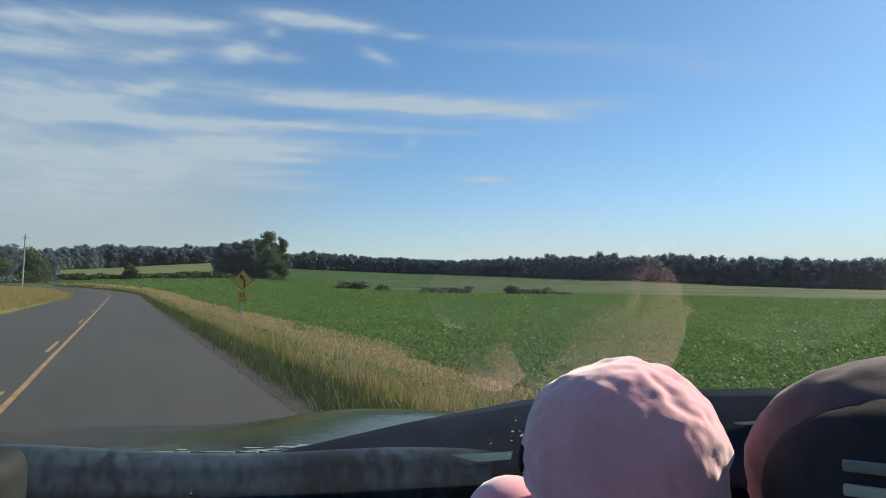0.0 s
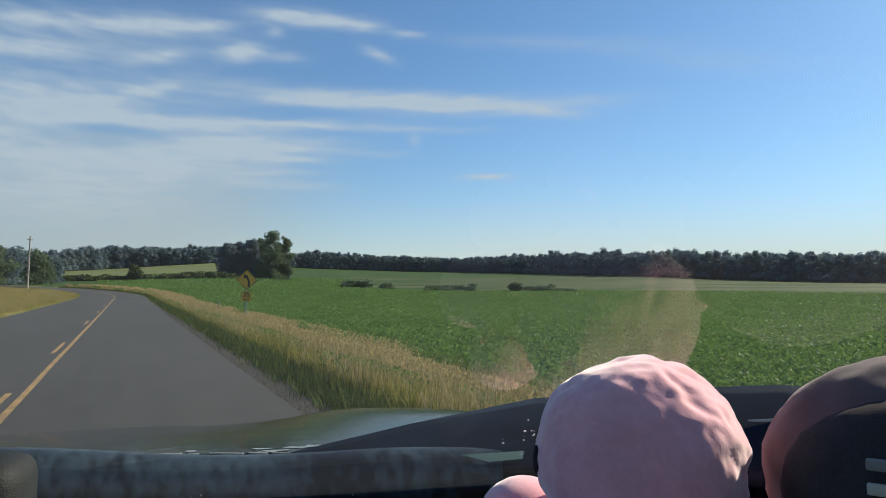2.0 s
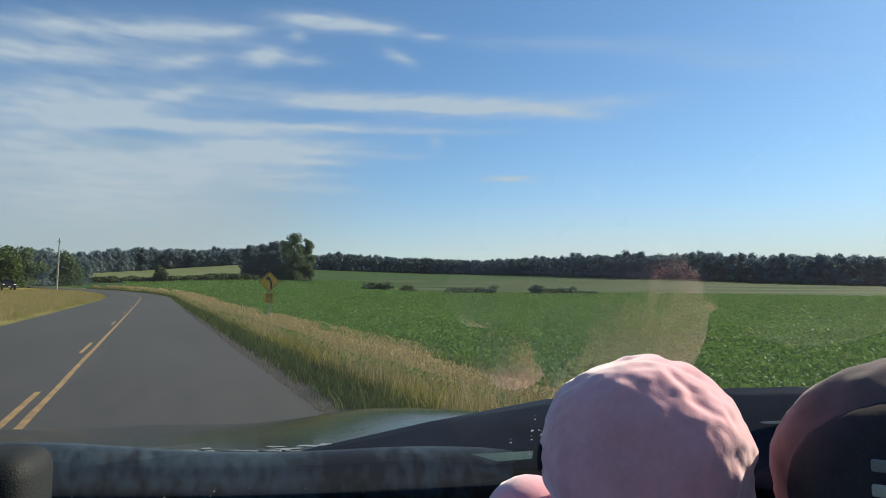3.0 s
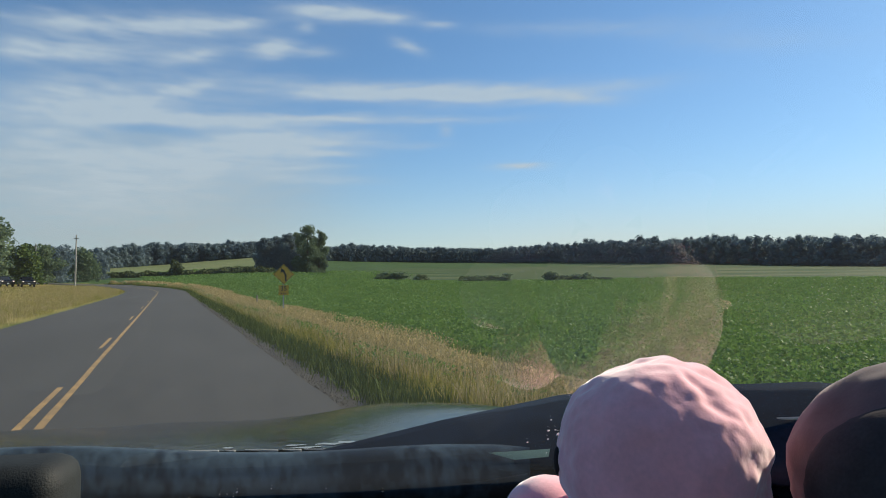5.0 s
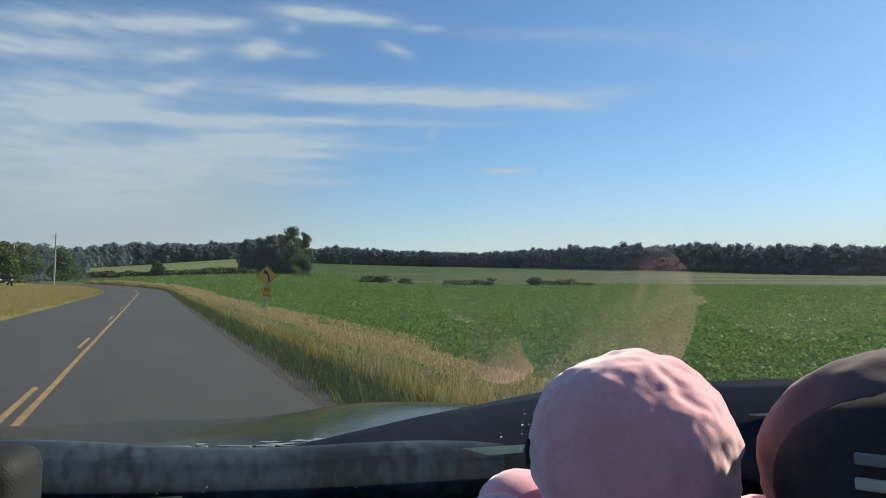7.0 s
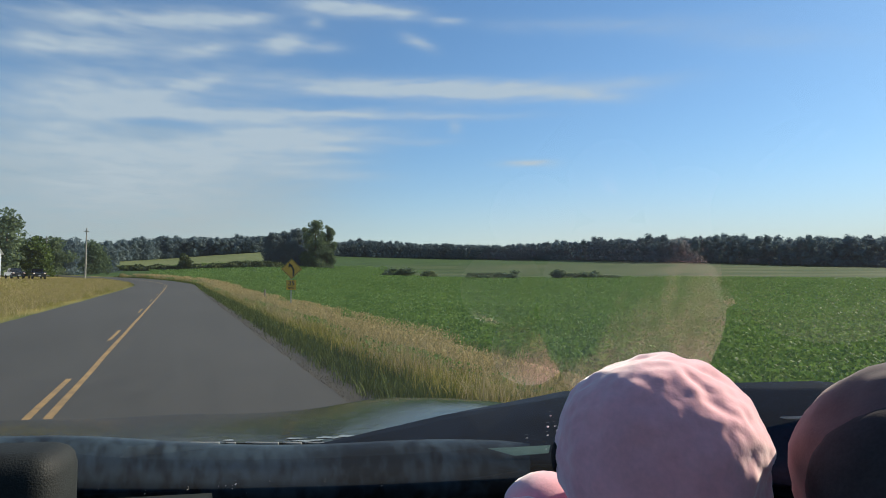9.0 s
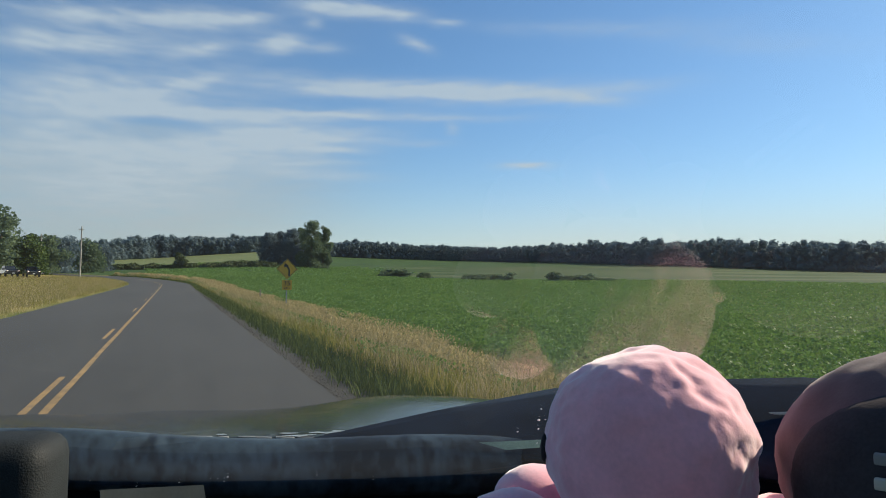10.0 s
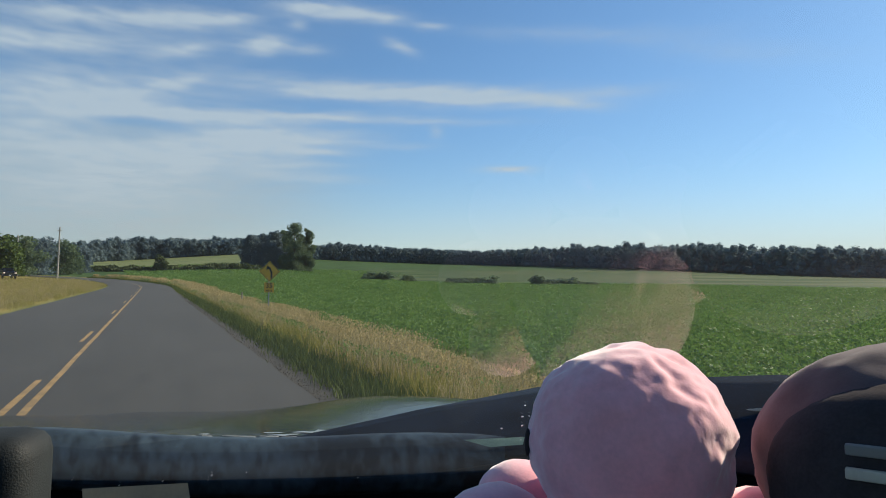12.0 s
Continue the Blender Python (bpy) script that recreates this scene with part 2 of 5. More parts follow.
def box(bm, size, at=(0, 0, 0), bevel=0.0, turn=(0, 0, 0), segments=2):
    r = bmesh.ops.create_cube(bm, size=1.0)
    vs = r["verts"]
    bmesh.ops.scale(bm, vec=size, verts=vs)
    if bevel:
        es = list({e for v in vs for e in v.link_edges})
        out = bmesh.ops.bevel(bm, geom=es, offset=bevel, segments=segments, affect="EDGES", profile=0.5)
        vs = list({v for f in out["faces"] for v in f.verts} | {v for v in vs if v.is_valid})
    bmesh.ops.transform(bm, matrix=pose(*at, *turn), verts=vs)
    return vs


def rod(bm, a, b, ra, rb, sides=10):
    a, b = Vector(a), Vector(b)
    r = bmesh.ops.create_cone(bm, cap_ends=True, segments=sides, radius1=ra, radius2=rb, depth=(b - a).length)
    turn = (b - a).to_track_quat("Z", "Y").to_matrix().to_4x4()
    bmesh.ops.transform(bm, matrix=Matrix.Translation((a + b) / 2) @ turn, verts=r["verts"])
    return r["verts"]


def smoothstep(a, b, x):
    t = np.clip((x - a) / (b - a), 0, 1)
    return t * t * (3 - 2 * t)


# ---------------------------------------------------------------- the land
ROAD_L, ROAD_C, ROAD_R = -5.1, -1.42, 2.0
PASSED = 87.5  # how far back the pond and the barnyard fences lie


def bend(y):
    """How far the road has swung to the left, y metres ahead."""
    y = np.asarray(y, float)
    d = np.clip(y - 86, 0, 110)
    return -(d * d / 270.0) - np.clip(y - 196, 0, None) * 0.815


# the foot and the crest of the far wood: bearing, distance, elevation of the foot, elevation of the tree tops
WOOD_A = [-24, -12, -6, -1, 3, 7, 13, 15.4, 18.4, 23, 28.6, 33, 38, 41.3, 43, 46.6, 51, 58, 92]
WOOD_D = [330, 350, 520, 620, 630, 640, 720, 730, 745, 760, 720, 650, 540, 480, 455, 440, 420, 400, 400]
WOOD_FOOT = [0.82, 1.02, 1.37, 1.82, 2.22, 2.57, 2.28, 2.22, 2.17, 2.11, 2.07, 2.03, 1.92, 1.84, 1.8, 1.67, 1.46, 1.24, 0.72]
WOOD_TOP = [3.17, 3.07, 3.27, 3.92, 3.95, 4.02, 3.72, 4.02, 3.77, 3.59, 3.53, 3.89, 4.03, 4.31, 4.02, 4.29, 3.89, 3.77, 3.37]


def land(x, y):
    """The height of the ground: level behind, climbing gently along the road, more steeply to the far wood."""
    x, y = np.asarray(x, float), np.asarray(y, float)
    r, a = np.hypot(x, y), np.degrees(np.arctan2(x, y))
    far = np.interp(a, WOOD_A, WOOD_D)
    ahead = np.interp(a, [-150, -60, -24, 92, 120, 150], [0, 0.6, 1, 1, 0.6, 0])
    slope = 0.0095 * np.clip(r - 8, 0, 130) * ahead
    top = 1.49 + far * np.tan(np.radians(np.interp(a, WOOD_A, WOOD_FOOT))) - 0.6
    rise = top * (np.clip(r - 70, 0, far + 40 - 70) / (far - 70)) ** 1.5 * ahead
    off = x - bend(y)
    dip = -2.0 * smoothstep(5, 24, x) * (1 - smoothstep(-55, -15, y)) * smoothstep(-190, -130, y)
    bank = -0.75 * smoothstep(2.6, 6.5, off) * (1 - smoothstep(70, 140, r))
    left = -0.25 * smoothstep(-5.8, -8.5, off) * (1 - smoothstep(60, 120, r))
    return slope + rise + dip + bank + left


def crop_edge(x, y):
    """Above zero inside the soybean field."""
    near_line = np.interp(x, [3, 6, 12, 22, 34, 50, 80, 120], [62, 57, 52, 47.5, 44.5, 39, 27, 15]) - PASSED
    return np.minimum(y - near_line, x - bend(y) - 7.4)


rings = np.concatenate([[0.0], np.geomspace(0.8, 4500, 190)])
bearings = np.radians(np.concatenate([np.linspace(-28, 78, 330), np.linspace(80, 330, 110)]))
R, A = np.meshgrid(rings[1:], bearings, indexing="ij")
gx, gy = R * np.sin(A), R * np.cos(A)
gz = land(gx, gy) - 0.03
na, nr = len(bearings), len(rings) - 1
verts = np.concatenate([[[0, 0, -0.03]], np.stack([gx, gy, gz], -1).reshape(-1, 3)])
faces = [[0, 1 + (j + 1) % na, 1 + j] for j in range(na)]
for i in range(nr - 1):
    for j in range(na):
        a, b = 1 + i * na + j, 1 + i * na + (j + 1) % na
        faces.append([a, b, b + na, a + na])


def ground_material():
    m = material("field_ground", (0.05, 0.07, 0.02), (0.1, 0.1, 0.03), 0.1, 0.95, bump=0.6, bump_scale=3, dist=0.1)
    n, k = m.node_tree.nodes, m.node_tree.links
    p = n["Principled BSDF"]
    zone = n.new("ShaderNodeAttribute")
    zone.attribute_name = "zone"
    sp = n.new("ShaderNodeSeparateColor")
    k.new(zone.outputs["Color"], sp.inputs[0])
    tc = n.new("ShaderNodeTexCoord")

    def two(a, b, scale, lo=0.35, hi=0.65, stretch=None):
        t, r = n.new("ShaderNodeTexNoise"), n.new("ShaderNodeValToRGB")
        t.inputs["Scale"].default_value, t.inputs["Detail"].default_value, t.inputs["Roughness"].default_value = scale, 9, 0.65
        if stretch:
            mp = n.new("ShaderNodeMapping")
            mp.inputs["Scale"].default_value, mp.inputs["Rotation"].default_value = stretch, (0, 0, radians(38))
            k.new(tc.outputs["Object"], mp.inputs[0])
            k.new(mp.outputs[0], t.inputs["Vector"])
        else:
            k.new(tc.outputs["Object"], t.inputs["Vector"])
        k.new(t.outputs["Fac"], r.inputs[0])
        r.color_ramp.elements[0].position, r.color_ramp.elements[1].position = lo, hi
        r.color_ramp.elements[0].color, r.color_ramp.elements[1].color = (*a, 1), (*b, 1)
        return r.outputs[0]

    def blend(f, a, b):
        x = n.new("ShaderNodeMix")
        x.data_type = "RGBA"
        k.new(f, x.inputs[0])
        k.new(a, x.inputs[6])
        k.new(b, x.inputs[7])
        return x.outputs[2]

    pasture = two((0.10, 0.125, 0.03), (0.24, 0.225, 0.085), 0.16)
    # crop tone is lowered to include shade among leaves that aren't built
    crop = two((0.030, 0.064, 0.018), (0.058, 0.104, 0.031), 0.05)
    dry = two((0.17, 0.155, 0.04), (0.34, 0.27, 0.09), 0.25)
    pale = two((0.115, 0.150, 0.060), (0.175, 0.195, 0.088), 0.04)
    banded = two((0.030, 0.062, 0.018), (0.120, 0.128, 0.062), 1.0, 0.44, 0.60, (0.005, 0.040, 1))
    c = blend(sp.outputs[0], pasture, crop)
    c = blend(sp.outputs[1], c, dry)
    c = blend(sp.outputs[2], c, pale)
    c = blend(zone.outputs["Alpha"], c, banded)
    k.new(c, p.inputs["Base Color"])
    p.inputs["Specular IOR Level"].default_value = 0.1
    return m


ground = mesh_ob("ground", verts, faces, ground_material(), smooth=True)
tagged(ground, "rolling farmland with pasture, green crops and dry verges", "ground", kind="structure")
vx, vy = verts[:, 0], verts[:, 1]
off = vx - bend(vy)
vr, va = np.hypot(vx, vy), np.degrees(np.arctan2(vx, vy))
crop_zone = smoothstep(-0.6, 0.6, crop_edge(vx, vy)) * (vr < 900)
dry_zone = np.maximum(smoothstep(2.4, 3.2, off) * (1 - smoothstep(6.6, 7.6, off)), smoothstep(-5.2, -5.8, off) * (1 - smoothstep(-30, -42, off)) * 0.9) * (1 - smoothstep(170, 260, vr))
stripe_noise = np.array([noise.noise((p * 0.012, q * 0.055, 3.0)) for p, q in zip(vx, vy)])
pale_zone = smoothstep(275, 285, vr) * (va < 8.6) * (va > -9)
# beyond the brush the crop is thinner and paler, in long bands
thin = 0.9 * smoothstep(115, 180, vr) * smoothstep(15, 22, va) * (1 - smoothstep(470, 520, vr)) * (0.62 + 0.35 * smoothstep(-0.05, 0.3, stripe_noise))
zone = ground.data.color_attributes.new("zone", "FLOAT_COLOR", "POINT")
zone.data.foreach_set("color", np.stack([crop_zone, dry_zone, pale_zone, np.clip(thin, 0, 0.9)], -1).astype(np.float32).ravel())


def ribbon(name, left, right, y0, y1, step, lift, mat, label, category, cuts=1, kind="structure", parent=None, wander=0.0):
    """A strip that follows the road, from the offset left to the offset right."""
    ys = np.arange(y0, y1 + step / 2, step)
    vs, fs = [], []
    for y in ys:
        for c in range(cuts + 1):
            edge = wander * (noise.noise((y * 0.7, c * 3.1, left)) + 0.6 * noise.noise((y * 2.9, c * 3.1, left))) if c in (0, cuts) else 0
            x = float(bend(y)) + left + (right - left) * c / cuts + edge
            vs.append((x, float(y), float(land(x, y)) + lift + 0.0006 * max(0.0, y - 40)))
    w = cuts + 1
    for i in range(len(ys) - 1):
        for c in range(cuts):
            a = i * w + c
            fs.append((a, a + 1, a + w + 1, a + w))
    ob = mesh_ob(name, vs, fs, mat, parent)
    return tagged(ob, label, category, kind=kind)


ribbon("road", ROAD_L, ROAD_R, -120, 300, 1.0, 0.0, ASPHALT, "worn grey asphalt country road", "road", cuts=6, wander=0.07)
ribbon("shoulder", ROAD_R - 0.05, ROAD_R + 0.55, -120, 220, 0.5, -0.012, GRAVEL, "grey gravel shoulder beside the road", "shoulder", cuts=2, wander=0.12)

# yellow centre markings: one line solid behind, broken ahead; the other the reverse
def stripe(left, right, y0, y1, mat=YELLOW, label="worn yellow centre line on the asphalt"):
    return ribbon("road_marking", left, right, y0, y1, 1.0, 0.005, mat, label, "road marking", wander=0.012)


stripe(ROAD_C - 0.085, ROAD_C - 0.005, -110, 11)
stripe(ROAD_C + 0.12, ROAD_C + 0.205, -60, 280)
for y in range(17, 160, 12):
    stripe(ROAD_C - 0.085, ROAD_C - 0.005, y, y + 3)
EDGE_LINE = material("grassy_worn_edge_line", (0.05, 0.05, 0.042), (0.15, 0.14, 0.09), 2.5, 0.9, bump=0.2, spread=(0.3, 0.62))
ribbon("edge_strip", ROAD_R - 0.10, ROAD_R - 0.03, -60, -6, 0.5, 0.005, EDGE_LINE, "faded pale edge line along the pavement", "road marking", wander=0.05)
for y in range(-108, -62, 12):
    stripe(ROAD_C + 0.12, ROAD_C + 0.205, y, y + 3)
rng = np.random.default_rng(7)
for y0 in (34.0, 58.0):
    xs = np.linspace(ROAD_L + 0.3, ROAD_R - 0.1, 26)
    ys = y0 + np.cumsum(rng.normal(0, 0.035, 26))
    vs = [(x, y + s, float(land(x, y)) + 0.004) for x, y in zip(xs, ys) for s in (-0.012, 0.012)]
    ob = mesh_ob("tar_seam", vs, [(2 * i, 2 * i + 2, 2 * i + 3, 2 * i + 1) for i in range(25)], CRACK)
    tagged(ob, "dark tar-filled crack across the asphalt", "crack", kind="structure")


# ---------------------------------------------------------------- grass and crops
def blades(xs, ys, zs, height, width, rng, lean=0.35, top=0.15):
    """Bent tapering blades, two faces each."""
    n = len(xs)
    a = rng.uniform(0, 2 * np.pi, n)
    side = np.stack([np.cos(a), np.sin(a), np.zeros(n)], -1) * (width / 2)[:, None]
    b = rng.uniform(0, 2 * np.pi, n)
    tilt = np.stack([np.cos(b), np.sin(b), np.zeros(n)], -1) * (height * rng.uniform(0, lean, n))[:, None]
    foot = np.stack([xs, ys, zs], -1)
    up = np.zeros((n, 3))
    up[:, 2] = height
    mid, tip = foot + up * 0.55 + tilt * 0.35, foot + up + tilt
    v = np.stack([foot - side, foot + side, mid + side * 0.9, mid - side * 0.9, tip + side * top, tip - side * top], 1).reshape(-1, 3)
    i = np.arange(n)[:, None] * 6
    f = np.concatenate([i + [0, 1, 2, 3], i + [3, 2, 4, 5]])
    return v, f


def leaves_at(c, size, g, droop=0.5):
    """Single quads with random turn round given centres."""
    n = len(c)
    a = g.normal(size=(n, 3))
    a[:, 2] *= droop
    a /= np.linalg.norm(a, axis=1)[:, None]
    b = np.cross(a, g.normal(size=(n, 3)))
    b /= np.linalg.norm(b, axis=1)[:, None]
    a, b = a * (size / 2)[:, None], b * (size / 2.6)[:, None]
    v = np.stack([c - a, c + b * 0.9 - a * 0.1, c + a, c - b * 0.9 - a * 0.1], 1).reshape(-1, 3)
    return v, np.arange(n * 4).reshape(-1, 4)


def tussocks(name, xs, ys, mat, lo, hi, wide, per, spread, label, category, lean=0.35, seed=1, top=0.15):
    g = np.random.default_rng(seed)
    n = len(xs)
    px = np.repeat(xs, per) + g.normal(0, spread, n * per)
    py = np.repeat(ys, per) + g.normal(0, spread, n * per)
    h = np.repeat(g.uniform(lo, hi, n), per) * g.uniform(0.6, 1.15, n * per)
    far = 1 + np.hypot(px, py) / 45
    v, f = blades(px, py, land(px, py) - 0.02, h, g.uniform(0.6, 1.4, n * per) * wide * far, g, lean, top)
    return tagged(mesh_ob(name, v, f, mat), label, category, kind="stuff")


def scatter(n, r0, r1, a0, a1, seed, power=1.0):
    """Points over a wedge of the land, thinner farther off."""
    g = np.random.default_rng(seed)
    r = (r0 ** power + g.random(n) * (r1 ** power - r0 ** power)) ** (1 / power)
    a = np.radians(g.uniform(a0, a1, n))
    return r * np.sin(a), r * np.cos(a)


g = np.random.default_rng(3)
# the tall verge on the right: green by the road, dry stems over it, brown seed heads towards the crop
yv = (5 ** 0.4 + g.random(15000) * (150 ** 0.4 - 5 ** 0.4)) ** 2.5
ov = 2.55 + 0.8 * g.random(15000) ** 1.2
# the shaded foot is coloured in with this narrow dark green strip
tussocks("verge_grass", (bend(yv) + ov)[:7000], yv[:7000], GREEN_GRASS, 0.08, 0.30, 0.010, 7, 0.14, "green grass at the foot of the verge, darkened for shade", "grass", lean=0.8, seed=4)
tussocks("verge_grass", (bend(yv) + 3.05 + 4.3 * g.random(15000))[4000:], yv[4000:], LUSH, 0.22, 0.50, 0.010, 8, 0.15, "yellow-green grass thick on the verge", "grass", lean=0.7, seed=17)
yv = (6 ** 0.4 + g.random(15000) * (150 ** 0.4 - 6 ** 0.4)) ** 2.5
ov = 3.2 + 4.4 * g.random(15000)
xv = bend(yv) + ov
clump = np.array([noise.noise((x * 0.7, y * 0.3, 1.0)) for x, y in zip(xv, yv)]) > -0.14
xv, yv = xv[clump], yv[clump]
tussocks("dry_grass", xv, yv, STRAW, 0.34, 0.74, 0.007, 7, 0.16, "tall dry straw-coloured grass on the verge", "grass", lean=0.7, seed=5, top=0.3)
g2 = np.random.default_rng(6)
pick = np.array([noise.noise((x * 0.5, y * 0.22, 5.0)) > 0.62 - (x - b) * 0.11 for x, y, b in zip(xv, yv, bend(yv))])
hx, hy = np.repeat(xv[pick], 6), np.repeat(yv[pick], 6)
hx, hy = hx + g2.normal(0, 0.14, len(hx)), hy + g2.normal(0, 0.14, len(hy))
hc = np.stack([hx, hy, land(hx, hy) + g2.uniform(0.38, 0.76, len(hx))], -1)
hv, hf = leaves_at(hc, (0.030 + np.hypot(hx, hy) * 0.0013) * g2.uniform(0.6, 1.5, len(hx)), g2, 3.0)
tagged(mesh_ob("seed_heads", hv, hf, SEED), "pinkish dry seed heads standing over the verge", "grass", kind="stuff")
tussocks("verge_grass", xv[::2] + 0.1, yv[::2] + 0.4, GREEN_GRASS, 0.18, 0.46, 0.011, 4, 0.2, "rank green grass among the dry stems", "grass", lean=0.8, seed=16)
# broad-leaved weeds in patches of the verge
pick = np.array([noise.noise((x * 0.6, y * 0.3, 9.0)) > 0.12 for x, y in zip(xv, yv)])
wx, wy = np.repeat(xv[pick], 9), np.repeat(yv[pick], 9)
wx, wy = wx + g2.normal(0, 0.14, len(wx)), wy + g2.normal(0, 0.16, len(wy))
wc = np.stack([wx, wy, land(wx, wy) + g2.uniform(0.05, 0.5, len(wx))], -1)
wv, wf = leaves_at(wc, (0.05 + np.hypot(wx, wy) * 0.0014) * g2.uniform(0.6, 1.4, len(wx)), g2, 0.5)
tagged(mesh_ob("verge_weeds", wv, wf, SOY), "leafy green weeds growing through the verge", "weeds", kind="stuff")
# low ragged green along the pavement
yv = (3.5 ** 0.4 + g.random(5000) * (150 ** 0.4 - 3.5 ** 0.4)) ** 2.5
tussocks("edge_grass", bend(yv) + g.uniform(2.35, 3.3, 5000), yv, GREEN_GRASS, 0.03, 0.13, 0.008, 9, 0.1, "short green grass along the gravel", "grass", seed=8)
# grass beside and behind the car
g4 = np.random.default_rng(88)
yb = g4.uniform(-70, 5, 9000)
tussocks("verge_grass", np.where(g4.random(9000) < 0.6, g4.uniform(2.8, 9, 9000), g4.uniform(-14, -5.6, 9000)), yb, MEADOW, 0.06, 0.26, 0.014, 6, 0.16, "mown and grazed grass along the road", "grass", seed=89)
# loose stones on the shoulder
g3 = np.random.default_rng(77)
sy_ = (4 ** 0.4 + g3.random(5200) * (70 ** 0.4 - 4 ** 0.4)) ** 2.5
sx_ = bend(sy_) + ROAD_R + np.abs(g3.normal(0.0, 0.16, 5200))
rad = g3.uniform(0.003, 0.012, 5200)[:, None, None]
octa = np.array([[1, 0, 0], [0, 1, 0], [-1, 0, 0], [0, -1, 0], [0, 0, 0.7], [0, 0, -0.5]])
pv = octa[None] * rad * g3.uniform(0.6, 1.3, (5200, 6, 1)) + np.stack([sx_, sy_, land(sx_, sy_) - 0.004], -1)[:, None]
pf = np.array([[0, 1, 4], [1, 2, 4], [2, 3, 4], [3, 0, 4], [1, 0, 5], [2, 1, 5], [3, 2, 5], [0, 3, 5]])[None] + (np.arange(5200) * 6)[:, None, None]
tagged(mesh_ob("shoulder_stones", pv.reshape(-1, 3), pf.reshape(-1, 3), GRAVEL), "loose grey stones along the pavement's edge", "stones", kind="stuff")
# the left verge
yv = (14 ** 0.5 + g.random(12000) * (130 ** 0.5 - 14 ** 0.5)) ** 2
xv = bend(yv) - 5.4 - np.abs(g.normal(0, 9, 12000))
tussocks("dry_grass", xv[::3], yv[::3], LUSH, 0.16, 0.38, 0.005, 11, 0.25, "dry yellow grass beyond the far side of the road", "grass", lean=0.9, seed=9)
tussocks("verge_grass", np.delete(xv, np.s_[::3]) - 0.3, np.delete(yv, np.s_[::3]), STRAW, 0.16, 0.36, 0.005, 10, 0.25, "straw-coloured grass mixed into the far verge", "grass", lean=0.9, seed=19)
# the pasture
POND = (48.0, 24.6 - PASSED, 15.5, 7.2)
gp = np.random.default_rng(11)
xs, ys = gp.uniform(9, 60, 9000), gp.uniform(-125, -30, 9000)
keep = (crop_edge(xs, ys) < 0.3) & (((xs - POND[0]) / (POND[2] + 1.0)) ** 2 + ((ys - POND[1]) / (POND[3] + 1.0)) ** 2 > 1)
tussocks("pasture_grass", xs[keep], ys[keep], MEADOW, 0.03, 0.10, 0.012, 6, 0.16, "grazed pasture grass, green and straw mixed", "grass", lean=0.9, seed=12)
xs, ys = gp.uniform(9, 50, 220), gp.uniform(-120, -35, 220)
keep = (xs > 5.5) & (crop_edge(xs, ys) < -1) & (((xs - POND[0]) / (POND[2] + 1.5)) ** 2 + ((ys - POND[1]) / (POND[3] + 1.5)) ** 2 > 1)
tussocks("pasture_weeds", xs[keep], ys[keep], GREEN_GRASS, 0.08, 0.2, 0.03, 12, 0.3, "darker green weeds in the pasture", "weeds", lean=0.7, seed=14)


# soybeans: each plant a tuft of leaves, in rows; finer plants near the road
g = np.random.default_rng(22)
for n, r0, r1, power, per, seed in ((30000, 8.5, 48, 1.5, 14, 21), (52000, 44, 170, 1.3, 7, 24), (26000, 150, 420, 1.0, 4, 25)):
    xs, ys = scatter(n, r0, r1, -2, 64, seed, power)
    row = np.round((xs * 0.94 + ys * 0.34) / 0.6) * 0.6 - (xs * 0.94 + ys * 0.34)
    pull = 0.75 if r0 < 60 else 0.0
    xs, ys = xs + row * 0.94 * pull, ys + row * 0.34 * pull
    keep = (crop_edge(xs, ys) > 0) & (g.random(len(xs)) > smoothstep(280, 420, np.hypot(xs, ys)))
    keep &= g.random(len(xs)) > 1.05 * smoothstep(115, 172, np.hypot(xs, ys)) * smoothstep(15, 22, np.degrees(np.arctan2(xs, ys)))
    xs, ys = xs[keep], ys[keep]
    tall = np.array([1 + 0.35 * noise.noise((x * 0.16, y * 0.16, 2.0)) for x, y in zip(xs, ys)])
    r = np.repeat(np.hypot(xs, ys), per)
    c = np.stack([np.repeat(xs, per), np.repeat(ys, per), np.repeat(land(xs, ys), per)], -1)
    c[:, :2] += g.normal(0, 1, (len(c), 2)) * (0.11 + r * 0.0016)[:, None]
    c[:, 2] += 0.40 * np.repeat(tall, per) + g.uniform(-0.30, 0.16, len(c)) * np.clip(60 / r, 0.5, 1)
    v, f = leaves_at(c, (0.045 + r * 0.0014) * g.uniform(0.6, 1.8, len(c)), g, 0.7)
    tagged(mesh_ob("soybean_crop", v, f, SOY), "low green soybean plants in rows", "crop", kind="stuff")


